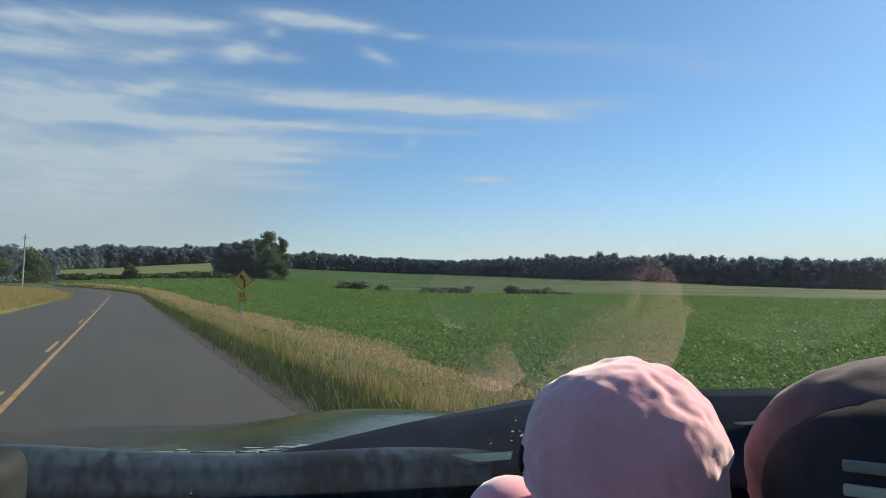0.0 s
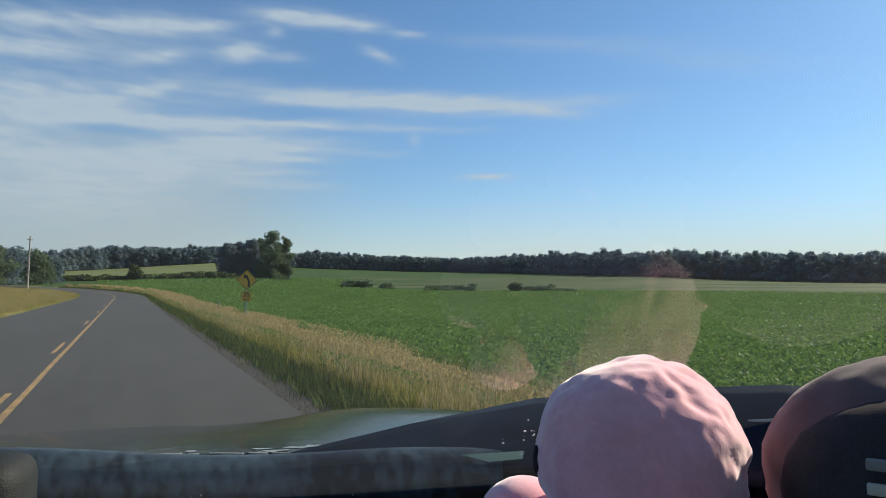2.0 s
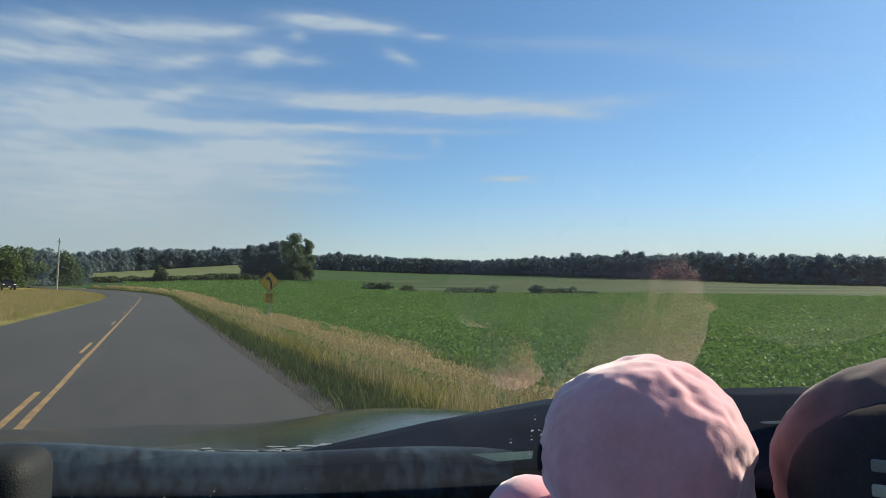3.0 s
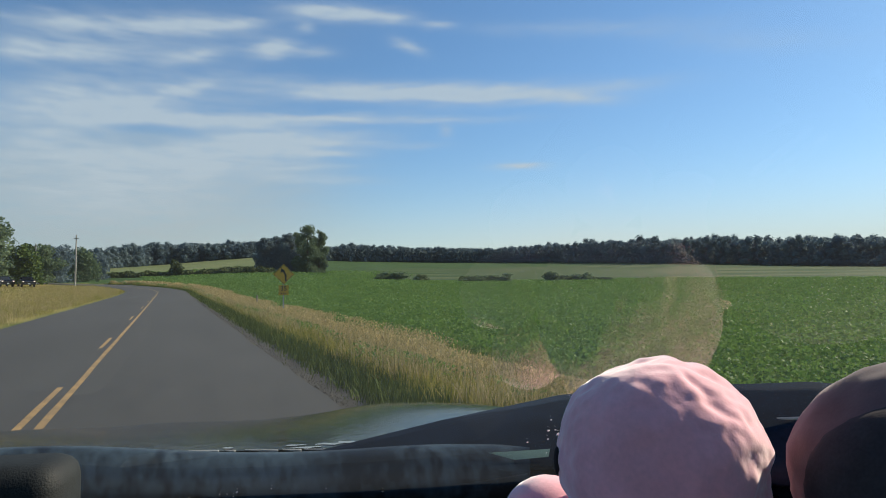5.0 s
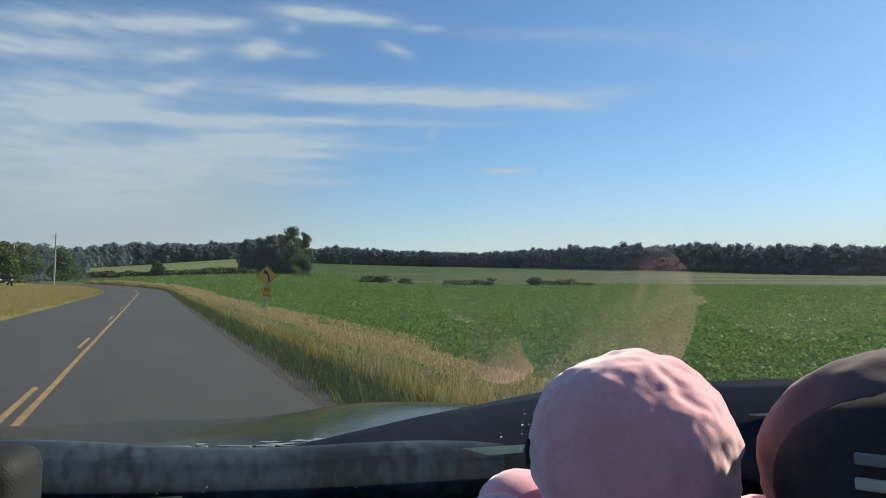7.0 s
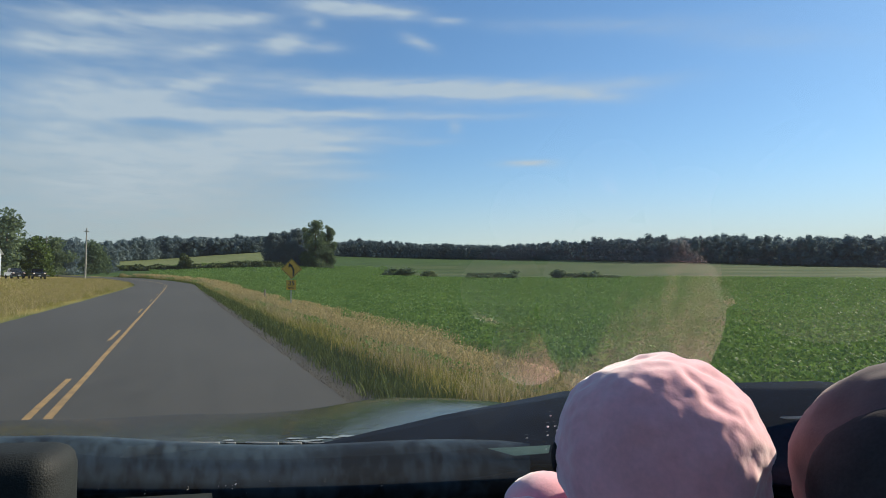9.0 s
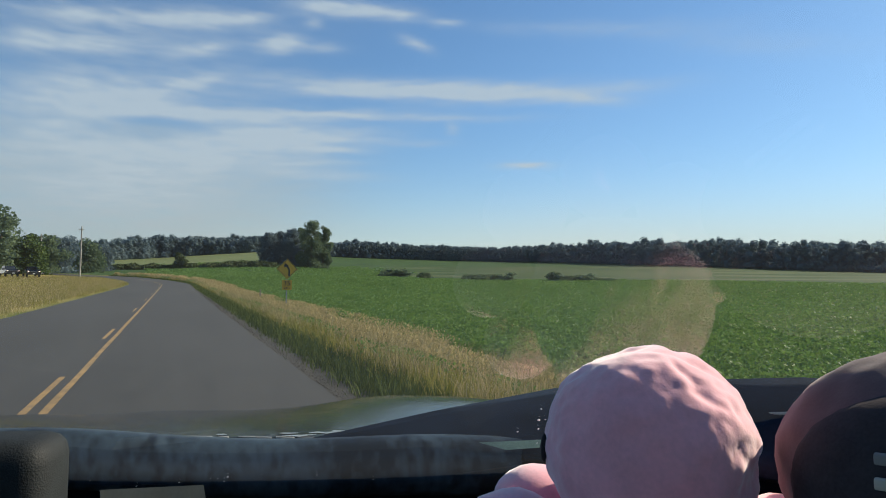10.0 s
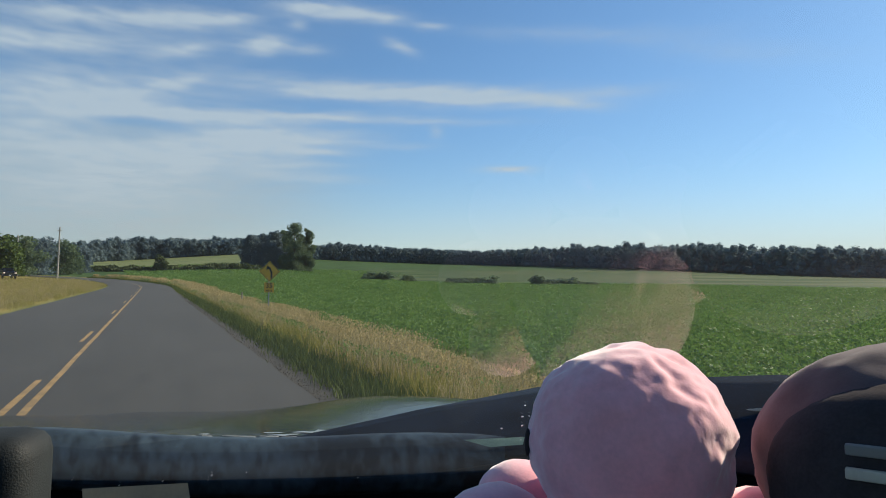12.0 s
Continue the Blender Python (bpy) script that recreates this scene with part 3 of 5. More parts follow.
# ---------------------------------------------------------------- woods and trees
def crown_leaves(lobes, n, size, g, mat, name, parent=None, core=0.72, fuzz=1.08):
    """Leaves over the shells of uneven lobes, given as centre and radii."""
    w = np.array([rx * rz for _, (rx, ry, rz) in lobes])
    pick = g.choice(len(lobes), n, p=w / w.sum())
    c0, rad = np.array([l[0] for l in lobes])[pick], np.array([l[1] for l in lobes])[pick]
    d = g.normal(size=(n, 3))
    d /= np.linalg.norm(d, axis=1)[:, None]
    c = c0 + d * rad * g.uniform(0.55, fuzz, n)[:, None] ** 0.6
    v, f = leaves_at(c, size * g.uniform(0.6, 1.5, n), g, 0.8)
    # a lumpy heart in each lobe keeps the crown from being seen through everywhere
    bm = bmesh.new()
    bmesh.ops.create_icosphere(bm, subdivisions=1, radius=1.0)
    bm.verts.ensure_lookup_table()
    ball = np.array([q.co[:] for q in bm.verts])
    tri = np.array([[q.index for q in t.verts] for t in bm.faces])
    bm.free()
    c0, rad = np.array([l[0] for l in lobes]), np.array([l[1] for l in lobes])
    hv = (c0[:, None] + ball[None] * rad[:, None] * core * g.uniform(0.75, 1.1, (len(lobes), len(ball), 1))).reshape(-1, 3)
    hf = (tri[None] + (np.arange(len(lobes)) * len(ball))[:, None, None]).reshape(-1, 3) + len(v)
    return mesh_ob(name, np.concatenate([v, hv]), f.tolist() + hf.tolist(), mat, parent)


def tree_lobes(h, w, g, count, low=0.3, jag=0.5):
    fine = 13 / max(13, count) + 0.12 if count > 13 else 1.0
    lobes = []
    for i in range(count):
        t = (i + 0.5) / count
        z = h * (low + (0.95 - low) * t)
        reach = w * (1 - 0.75 * abs(t - 0.4) ** 1.3 * 1.6) * g.uniform(0.3, 0.75)
        a = g.uniform(0, 2 * np.pi)
        s = w * g.uniform(0.28, 0.5) * (1.15 - 0.5 * t) * min(1.0, fine + 0.26)
        lobes.append(((reach * np.cos(a), reach * np.sin(a), z - s * jag * 0.4), (s, s, s * g.uniform(0.6, 0.95))))
    return lobes


def tree(place, h, w, seed, leaf_n=2600, leaf=0.5, mat=None, label="", low=0.3, group="", count=13):
    g = np.random.default_rng(seed)
    top = thing("tree", place, label or "broad green deciduous tree", "tree", group, turn=float(g.uniform(0, 360)))
    lobes = tree_lobes(h, w, g, count, low)
    bm = bmesh.new()
    rod(bm, (0, 0, -0.4), (0.1, 0, h * 0.35), h * 0.028, h * 0.02, 9)
    rod(bm, (0.1, 0, h * 0.33), (0, 0.1, h * 0.85), h * 0.02, h * 0.004, 8)
    for c, s in lobes[2:10]:
        rod(bm, (0.05, 0, max(h * 0.2, c[2] * 0.6)), c, h * 0.009, h * 0.002, 6)
    part("trunk", bm, BARK, top)
    crown_leaves(lobes, leaf_n, leaf, g, mat or LEAF, "crown", top, 0.45, 1.9)
    return top


# the far wood: depth, foot and top follow the bearing
g = np.random.default_rng(31)
lobes = []
for depth in (0, 1, 2):
    a = -26.0
    while a < 92:
        dist = float(np.interp(a, WOOD_A, WOOD_D)) + depth * 15 + g.uniform(-5, 5)
        x, y = dist * math.sin(radians(a)), dist * math.cos(radians(a))
        z0 = float(land(x, y))
        crest = 1.49 + dist * math.tan(radians(np.interp(a, WOOD_A, WOOD_TOP)))
        h = (crest - z0) * (0.98 + 0.18 * noise.noise((a * 0.5, depth * 3.0, 2.0)) + 0.10 * noise.noise((a * 1.3, depth * 3.0, 7.0))) * g.uniform(0.88, 1.04)
        w = g.uniform(4.6, 8.0)
        a += math.degrees(w * 0.70 / dist)
        if h < 4:
            continue
        lobes.append(((x, y, z0 + h * 0.12), (w * 0.8, w * 0.8, h * 0.2)))
        for q in range(10):
            t = (q + 0.5) / 10
            s = w * g.uniform(0.30, 0.50) * (1.0 - 0.15 * t)
            ang, ro = g.uniform(0, 6.28), w * (0.85 - 0.5 * abs(t - 0.45)) * g.random() ** 0.5
            lobes.append(((x + ro * math.cos(ang), y + ro * math.sin(ang), z0 + h * (0.16 + 0.72 * t)), (s * 1.1, s * 1.1, s)))
# the haze over the wood is only in its leaf colour
ob = crown_leaves(lobes, 360000, 1.15, g, HAZY_FOREST, "far_woods", core=0.74, fuzz=1.06)
tagged(ob, "line of far woodland, distance haze mixed into its leaf colour", "woods", kind="stuff")

# the clump of trees at the end of the near field
for k, (a, d, h, w) in enumerate(((7.7, 322, 15.5, 9.0), (8.7, 330, 17.0, 9.0), (9.6, 318, 18.0, 9.5), (11.3, 312, 22.5, 10.0), (12.3, 316, 20.5, 7.5), (10.5, 326, 19.0, 8.5))):
    x, y = d * math.sin(radians(a)), d * math.cos(radians(a))
    tree((x, y, float(land(x, y))), h * 1.05, w * 0.80, 50 + k, 18000, 0.52, HAZY_FOREST if k < 3 else CLUMP, "tall dark tree in a clump at the field's end", low=0.03, group="clump of trees", count=60)
x, y = 268 * math.sin(radians(0.5)), 268 * math.cos(radians(0.5))
tree((x, y, float(land(x, y))), 6.6, 2.8, 61, 1200, 0.8, BRUSH, "small lone tree standing in a hedge", low=0.1)
# the hedge along the far field
g = np.random.default_rng(33)
lobes = []
for a in np.arange(-6.4, 8.2, 0.16):
    d = 272 + g.uniform(-4, 4)
    x, y = d * math.sin(radians(a)), d * math.cos(radians(a))
    s = g.uniform(0.7, 1.7) * (1.0 + 0.3 * smoothstep(2, 6, a))
    lobes.append(((x, y, float(land(x, y)) + s * 0.5), (s * 1.4, s * 1.4, s)))
tagged(crown_leaves(lobes, 9000, 0.8, g, BRUSH, "hedge"), "dark overgrown hedge across the far field", "hedge", kind="stuff")
# trees round the barn
for k, (a, d, h, w) in enumerate(((-11.9, 150, 12.6, 6.6), (-10.2, 158, 8.6, 5.5), (-9.0, 178, 9.0, 6.0), (-7.9, 190, 9.2, 5.5), (-6.3, 205, 9.0, 6.0), (-13.6, 160, 13, 7), (-15.5, 150, 12, 7), (-5.2, 240, 8.6, 5.0))):
    x, y = d * math.sin(radians(a)), d * math.cos(radians(a))
    tree((x, y, float(land(x, y))), h, w * 0.8, 70 + k, 4200, 0.55, CLUMP if k in (0, 2, 4) else LEAF if k in (1, 5) else HAZY_FOREST, "full green tree behind the barn", low=0.08, group="trees round the barn", count=18)


def bush(name, place, w, h, seed, mat, label, n=900, leaf=0.16):
    g = np.random.default_rng(seed)
    top = thing(name, place, label, "bush")
    lobes = [((g.normal(0, w * 0.3), g.normal(0, w * 0.3), h * g.uniform(0.2, 0.75)), (w * g.uniform(0.2, 0.4),) * 2 + (h * g.uniform(0.2, 0.32),)) for _ in range(12)]
    bm = bmesh.new()
    for c, s in lobes:
        rod(bm, (0, 0, -0.1), c, 0.03, 0.01, 5)
    part("stems", bm, BARK, top)
    crown_leaves(lobes, n, leaf, g, mat, "foliage", top)
    return top


def on_land(a, d):
    x, y = d * math.sin(radians(a)), d * math.cos(radians(a))
    return (x, y, float(land(x, y)))


def passed(x, y):
    """A place that the car has left behind, named from where it stood before."""
    return (x, y - PASSED, float(land(x, y - PASSED)))


bush("bush", passed(28.3, 46.0), 1.6, 2.4, 81, BRUSH, "dark rounded shrub leaning at the edge of the crop", 3000, 0.16)
bush("bush", passed(29.3, 45.4), 1.5, 1.1, 82, BRUSH, "low dark shrub at the edge of the crop", 1600, 0.16)
for k, (a, d, w, h, m) in enumerate(((18.0, 186, 4.5, 1.8, CLUMP), (19.2, 185, 6.5, 2.3, CLUMP), (21.6, 180, 3.0, 1.6, SCRUB), (25.3, 142, 4.0, 1.3, SCRUB), (26.6, 142, 4.0, 1.4, SCRUB), (27.5, 143, 2.6, 1.6, SCRUB),
                                     (28.5, 144, 3.2, 2.0, CLUMP), (33.0, 139, 3.0, 2.2, SCRUB), (34.3, 140, 2.6, 1.3, SCRUB), (35.6, 141, 3.2, 1.7, CLUMP), (36.6, 141, 2.0, 1.0, SCRUB), (37.8, 142, 2.6, 0.8, CLUMP))):
    bush("bush", on_land(a, d), w, h * 1.2, 90 + k, m, "patch of dark brush standing in the crop", 1500, 0.28)

# ---------------------------------------------------------------- the pond
px, py, pw, ph = POND
pz = float(land(px, py)) + 0.05
ring = [(px + pw * math.cos(t) * (1 + 0.10 * math.sin(3 * t)), py + ph * math.sin(t) * (1 + 0.12 * math.cos(2 * t + 1)), pz) for t in np.linspace(0, 2 * math.pi, 48, endpoint=False)]
pond = mesh_ob("pond", [(px, py, pz)] + ring, [(0, 1 + k, 1 + (k + 1) % 48) for k in range(48)], WATER)
tagged(pond, "still farm pond with muddy edges", "pond", kind="structure")
rim = []
for k, (x, y, z) in enumerate(ring):
    rim.append((x, y, pz + 0.02))
    ox, oy = px + (x - px) * 1.16, py + (y - py) * 1.22
    rim.append((ox, oy, max(float(land(ox, oy)) + 0.02, pz + 0.03)))
shore = mesh_ob("shore", rim, [(2 * k, 2 * k + 1, 2 * ((k + 1) % 48) + 1, 2 * ((k + 1) % 48)) for k in range(48)], EARTH)
tagged(shore, "bare pale earth round the pond", "shore", kind="structure")
g = np.random.default_rng(41)
t = g.uniform(0.1, 3.0, 2600)
rx = px + pw * np.cos(t) * g.uniform(1.0, 1.2, 2600)
ry = py + ph * np.sin(t) * g.uniform(1.0, 1.35, 2600)
tussocks("reeds", rx, ry, REED, 0.3, 0.85, 0.022, 5, 0.15, "brown and green reeds on the far bank", "reeds", seed=42)
t = g.uniform(-0.5, 1.0, 1500)
rx = px + pw * np.cos(t) * g.uniform(0.78, 1.08, 1500)
ry = py + ph * np.sin(t) * g.uniform(0.8, 1.15, 1500)
tussocks("cattails", rx, ry, BRUSH, 0.8, 1.7, 0.02, 6, 0.18, "dark green cattails standing in the pond", "cattails", seed=47, lean=0.15)
track = []
for s in np.linspace(0, 1, 30):
    x, y = 29.3 + 1.6 * math.sin(2.6 * s), 45 - s * 36 - PASSED
    track += [(x - 0.5, y, float(land(x - 0.5, y)) + 0.015), (x + 0.5, y + 0.2, float(land(x + 0.5, y)) + 0.015)]
tagged(mesh_ob("track", track, [(2 * i, 2 * i + 1, 2 * i + 3, 2 * i + 2) for i in range(29)], EARTH), "worn pale earth track across the pasture", "track", kind="structure")

# ---------------------------------------------------------------- fences
def post_bm(h, r, g):
    bm = bmesh.new()
    rod(bm, (0, 0, -0.3), (g.uniform(-0.03, 0.03), g.uniform(-0.03, 0.03), h), r, r * 0.9, 9)
    bmesh.ops.bevel(bm, geom=[e for e in bm.edges if all(v.co.z > h - 0.05 for v in e.verts)], offset=r * 0.25, segments=1, affect="EDGES")
    return bm


WIRE = material("rusty_wire", (0.10, 0.09, 0.08), (0.2, 0.17, 0.14), 8, 0.6, metal=0.6, bump=0)


def fence(points, h, r, seed, label):
    g = np.random.default_rng(seed)
    top = thing("fence", (0, 0, 0), label, "fence")
    feet = [Vector((x, y, float(land(x, y)))) for x, y in points]
    for p in feet:
        post = part("post", post_bm(h, r, g), OLD_WOOD, top)
        post.location = p
    for level in (0.45, 0.85):
        bm = bmesh.new()
        for a, b in zip(feet, feet[1:]):
            rod(bm, a + Vector((0, 0, h * level)), b + Vector((0, 0, h * level)), 0.004, 0.004, 4)
        part("wire", bm, WIRE, top)
    return top


fence([(np.interp(s, [0, 1], [9.5, 28]), np.interp(s, [0, 1], [57, 45]) - PASSED) for s in np.linspace(0, 1, 6)], 1.15, 0.06, 43, "thin weathered post and wire fence along the crop")
fence([(30.6, y - PASSED) for y in (39.5, 33.0, 28.0, 22.4, 15.0)], 1.05, 0.075, 44, "grey wooden posts and wire beside the pond")
fence([(x, y - PASSED) for x, y in zip(np.linspace(36, 84, 7), np.linspace(44, 27, 7))], 1.2, 0.06, 45, "far post and wire fence above the pond bank")
fence([(8.0, y - PASSED) for y in (-6, -14, -22, -30, -38, -46, -54)], 1.3, 0.085, 46, "weathered wooden fence posts along the mown verge")
lone = thing("fence_post", (6.9, 56.0, float(land(6.9, 56.0))), "short weathered post where the verge meets the crop", "post")
part("post", post_bm(1.15, 0.07, np.random.default_rng(4)), OLD_WOOD, lone)
print("land done")

# ---------------------------------------------------------------- the car that carries the camera
def plain(name, col, rough=0.5, metal=0.0, coat=0.0, bump=0.05, scale=30, spec=0.5, var=0.25, sheen=0.0, dist=0.002):
    lo = tuple(c * (1 - var) for c in col)
    hi = tuple(min(1, c * (1 + var)) for c in col)
    return material(name, lo, hi, scale, rough, metal, bump, None, coat=coat, spec=spec, sheen=sheen, dist=dist)


CAR_PAINT = plain("blue_grey_car_paint", (0.013, 0.020, 0.031), 0.13, 0.1, 0.0, bump=0.16, scale=3.4, spec=0.16, var=0.6, dist=0.004)
DASH = plain("dark_dash_vinyl", (0.013, 0.017, 0.022), 0.42, bump=0.35, scale=90, var=0.3, dist=0.001)
DASH_ROLL = material("dusty_blue_black_vinyl", (0.005, 0.009, 0.013), (0.050, 0.080, 0.104), 6, 0.46, bump=0.5, bump_scale=34, spread=(0.42, 0.60), stretch=(1.3, 0.6, 0.7), dist=0.003)
MATTE = plain("matt_black_plastic", (0.006, 0.009, 0.010), 0.95, bump=0.2, scale=40, spec=0.1)
HOOD = plain("grained_green_black_plastic", (0.011, 0.015, 0.016), 0.7, bump=0.3, scale=40, spec=0.3)
BLACK = plain("black_rubber", (0.007, 0.008, 0.010), 0.45, bump=0.2, scale=40)
CHROME = plain("bright_trim", (0.6, 0.6, 0.6), 0.2, 1.0, bump=0)
PAPER = plain("pale_paper", (0.28, 0.29, 0.26), 0.7, bump=0.05, scale=20, var=0.1)
TEAL = plain("pale_green_sticker", (0.30, 0.42, 0.38), 0.5, bump=0, scale=30, var=0.15)
LINING = plain("grey_roof_lining", (0.18, 0.175, 0.165), 0.95, bump=0.3, scale=60)

glass = bpy.data.materials.new("windscreen_glass")
glass.use_nodes = True
gn, gl = glass.node_tree.nodes, glass.node_tree.links
gn.clear()
fres = gn.new("ShaderNodeFresnel")
fres.inputs["IOR"].default_value = 1.5
clear, gloss, gmix = gn.new("ShaderNodeBsdfTransparent"), gn.new("ShaderNodeBsdfGlossy"), gn.new("ShaderNodeMixShader")
clear.inputs[0].default_value = (0.93, 0.96, 0.94, 1)
gloss.inputs["Roughness"].default_value = 0.03
gl.new(fres.outputs[0], gmix.inputs[0])
gl.new(clear.outputs[0], gmix.inputs[1])
gl.new(gloss.outputs[0], gmix.inputs[2])
dust, film_mix, gnoise, gmap = gn.new("ShaderNodeBsdfTranslucent"), gn.new("ShaderNodeMixShader"), gn.new("ShaderNodeTexNoise"), gn.new("ShaderNodeMapRange")
dust.inputs[0].default_value = (0.72, 0.80, 0.88, 1)
gnoise.inputs["Scale"].default_value, gnoise.inputs["Detail"].default_value = 3.0, 5
gmap.inputs["From Min"].default_value, gmap.inputs["From Max"].default_value = 0.35, 0.7
gmap.inputs["To Min"].default_value, gmap.inputs["To Max"].default_value = 0.008, 0.017
gl.new(gnoise.outputs["Fac"], gmap.inputs[0])
gl.new(gmap.outputs[0], film_mix.inputs[0])
gl.new(gmix.outputs[0], film_mix.inputs[1])
gl.new(dust.outputs[0], film_mix.inputs[2])
gl.new(film_mix.outputs[0], gn.new("ShaderNodeOutputMaterial").inputs[0])

car = thing("car", (0, 0, 0), "dark blue-grey car seen from its passenger seat, dusty dashboard and bonnet", "car")

# the line of the windscreen's foot, bowing back on the passenger side
FOOT = [(-1.3, 1.02), (-0.9, 1.14), (-0.5, 1.17), (-0.23, 1.13), (0.0, 1.07), (0.32, 0.94), (0.5, 0.84), (0.62, 0.72), (0.70, 0.5)]

# bonnet: crowned in the middle, with a raised wing line and a rolled front edge
def bonnet_at(u, v):
    x = -1.42 + 2.28 * u
    front = 2.02 - 0.30 * abs(2 * u - 1) ** 2.6
    rear = float(np.interp(x, [q[0] for q in FOOT], [q[1] for q in FOOT])) + 0.09
    y = rear + (front - rear) * v
    d = y - rear
    z = 1.229 - 0.06 * d - 0.06 * d * d - 0.16 * float(smoothstep(0.9, 1.0, v)) ** 2
    z += 0.062 * math.exp(-((u - 0.925) / 0.10) ** 2) * (1 - 0.2 * v) - 0.25 * float(smoothstep(0.97, 1.0, u)) ** 2
    z -= 0.006 * math.exp(-((u - 0.55) / 0.05) ** 2) + 0.02 * v * (1 - float(smoothstep(0.70, 0.88, u)))
    return x, y, z


nu, nv = 40, 30
vs, fs = [bonnet_at(i / nu, j / nv) for i in range(nu + 1) for j in range(nv + 1)], []
for i in range(nu):
    for j in range(nv):
        a = i * (nv + 1) + j
        fs.append((a, a + 1, a + nv + 2, a + nv + 1))
bonnet = mesh_ob("bonnet", vs, fs, CAR_PAINT, car, True)
# ragged pale flecks along the foot of the bonnet
FLECK = plain("pale_fleck_coat", (0.26, 0.30, 0.32), 0.3, bump=0.2, scale=60, var=0.3)
g = np.random.default_rng(58)
for k in range(15):
    u0, v0 = g.uniform(0.66, 0.82), abs(g.normal(0.0, 0.035)) + 0.012
    long, deep = g.uniform(0.003, 0.013), g.uniform(0.004, 0.016)
    bm = bmesh.new()
    rim = []
    for q in range(9):
        t = 2 * math.pi * q / 9
        x, y, z = bonnet_at(u0 + long * math.cos(t) * g.uniform(0.5, 1.2), v0 + deep * math.sin(t) * g.uniform(0.4, 1.3))
        rim.append(bm.verts.new((x, y, z + 0.0012)))
    bm.faces.new(rim)
    part("pale_fleck", bm, FLECK, bonnet)


def sweep(path, section, name, mat, label="", rise=0.0, hump=0.0):
    """A section (offset back, up) carried along a curved line in plan."""
    pts = [Vector((*p, 0)) for p in path]
    fine = []
    for k in range(len(pts) - 1):
        p0, p1, p2, p3 = pts[max(k - 1, 0)], pts[k], pts[k + 1], pts[min(k + 2, len(pts) - 1)]
        for s in range(6):
            t = s / 6
            fine.append(0.5 * ((2 * p1) + (p2 - p0) * t + (2 * p0 - 5 * p1 + 4 * p2 - p3) * t * t + (3 * p1 - p0 - 3 * p2 + p3) * t ** 3))
    fine.append(pts[-1])
    vs, fs, w = [], [], len(section)
    for k, p in enumerate(fine):
        tilt = hump * (1 - float(smoothstep(-0.20, 0.28, p.x)))
        d = (fine[min(k + 1, len(fine) - 1)] - fine[max(k - 1, 0)]).normalized()
        n = Vector((-d.y, d.x, 0))
        for back, up in section:
            vs.append(tuple(p - n * back + Vector((0, 0, up + tilt + rise * float(smoothstep(0.0, 0.45, p.x))))))
    for k in range(len(fine) - 1):
        for s in range(w):
            a, b = k * w + s, k * w + (s + 1) % w
            fs.append((a, b, b + w, a + w))
    fs += [tuple(range(w)), tuple(reversed(range(len(fine) * w - w, len(fine) * w)))]
    return mesh_ob(name, vs, fs, mat, car, True, label)


roll = [(0.050 - 0.045 * math.cos(t), 1.204 + 0.042 * math.sin(t)) for t in np.linspace(0, 2 * math.pi, 18, endpoint=False)]
sweep(FOOT[:7], roll, "dash_roll", DASH_ROLL, "dusty rounded vinyl pad along the windscreen's foot", 0.024, 0.030)
sweep([(x, y + 0.05) for x, y in FOOT], [(-0.05, 1.15), (-0.05, 1.222), (0.06, 1.226), (0.06, 1.15)], "cowl_panel", CAR_PAINT, "black plastic cowl under the windscreen")
sweep([(x, y - 0.10) for x, y in FOOT], [(0, 1.11), (0, 1.140), (0.2, 1.150), (0.32, 1.10), (0.33, 0.9), (0.3, 0.9)], "dash_top", DASH, "dark grained dashboard top")
# smooth dark panel that climbs from the cowl to the pillar's foot, then the door's top
NAVY = plain("navy_black_trim", (0.006, 0.012, 0.025), 0.55, bump=0.1, scale=20, var=0.45, spec=0.12)
outer = [(0.16, 0.99, 1.230), (0.22, 0.965, 1.245), (0.40, 0.94, 1.276), (0.60, 0.90, 1.307), (0.66, 0.72, 1.343), (0.70, 0.52, 1.375), (0.74, 0.30, 1.385)]
inner = [(0.15, 0.95, 1.222), (0.22, 0.92, 1.226), (0.36, 0.85, 1.236), (0.50, 0.74, 1.248), (0.58, 0.60, 1.270), (0.63, 0.46, 1.280), (0.66, 0.28, 1.290)]
vs, fs = [], []
for (ax, ay, az_), (bx_, by_, bz) in zip(outer, inner):
    for k in range(7):
        t = k / 6
        bulge = 0.012 * math.sin(math.pi * t) * float(smoothstep(0.45, 0.66, ax))
        vs.append((ax + (bx_ - ax) * t, ay + (by_ - ay) * t, az_ + (bz - az_) * t + bulge))
for i in range(len(outer) - 1):
    for k in range(6):
        a = i * 7 + k
        fs.append((a, a + 1, a + 8, a + 7))
corner = mesh_ob("corner_panel", vs, fs, NAVY, car, True, "navy-black trim panel beside the windscreen")
bmx = bmesh.new()
bmx.from_mesh(corner.data)
bmesh.ops.solidify(bmx, geom=bmx.faces[:], thickness=-0.012)
bmx.to_mesh(corner.data)
bmx.free()
bm = bmesh.new()
box(bm, (0.07, 1.5, 0.16), (0.735, -0.45, 1.295), 0.025)
part("door_top", bm, NAVY, car)
bm = bmesh.new()
rod(bm, (0.648, 0.565, 1.336), (0.650, 0.490, 1.352), 0.0014, 0.0018, 8)
part("door_trim", bm, WHITE_LINE, car, "thin bright strip along the door's top")
bm = bmesh.new()
box(bm, (0.05, 1.9, 0.7), (0.73, -0.25, 0.87), 0.02)
part("door_panel", bm, DASH, car)
bm = bmesh.new()
box(bm, (0.07, 1.9, 0.9), (-1.45, -0.25, 0.9), 0.02)
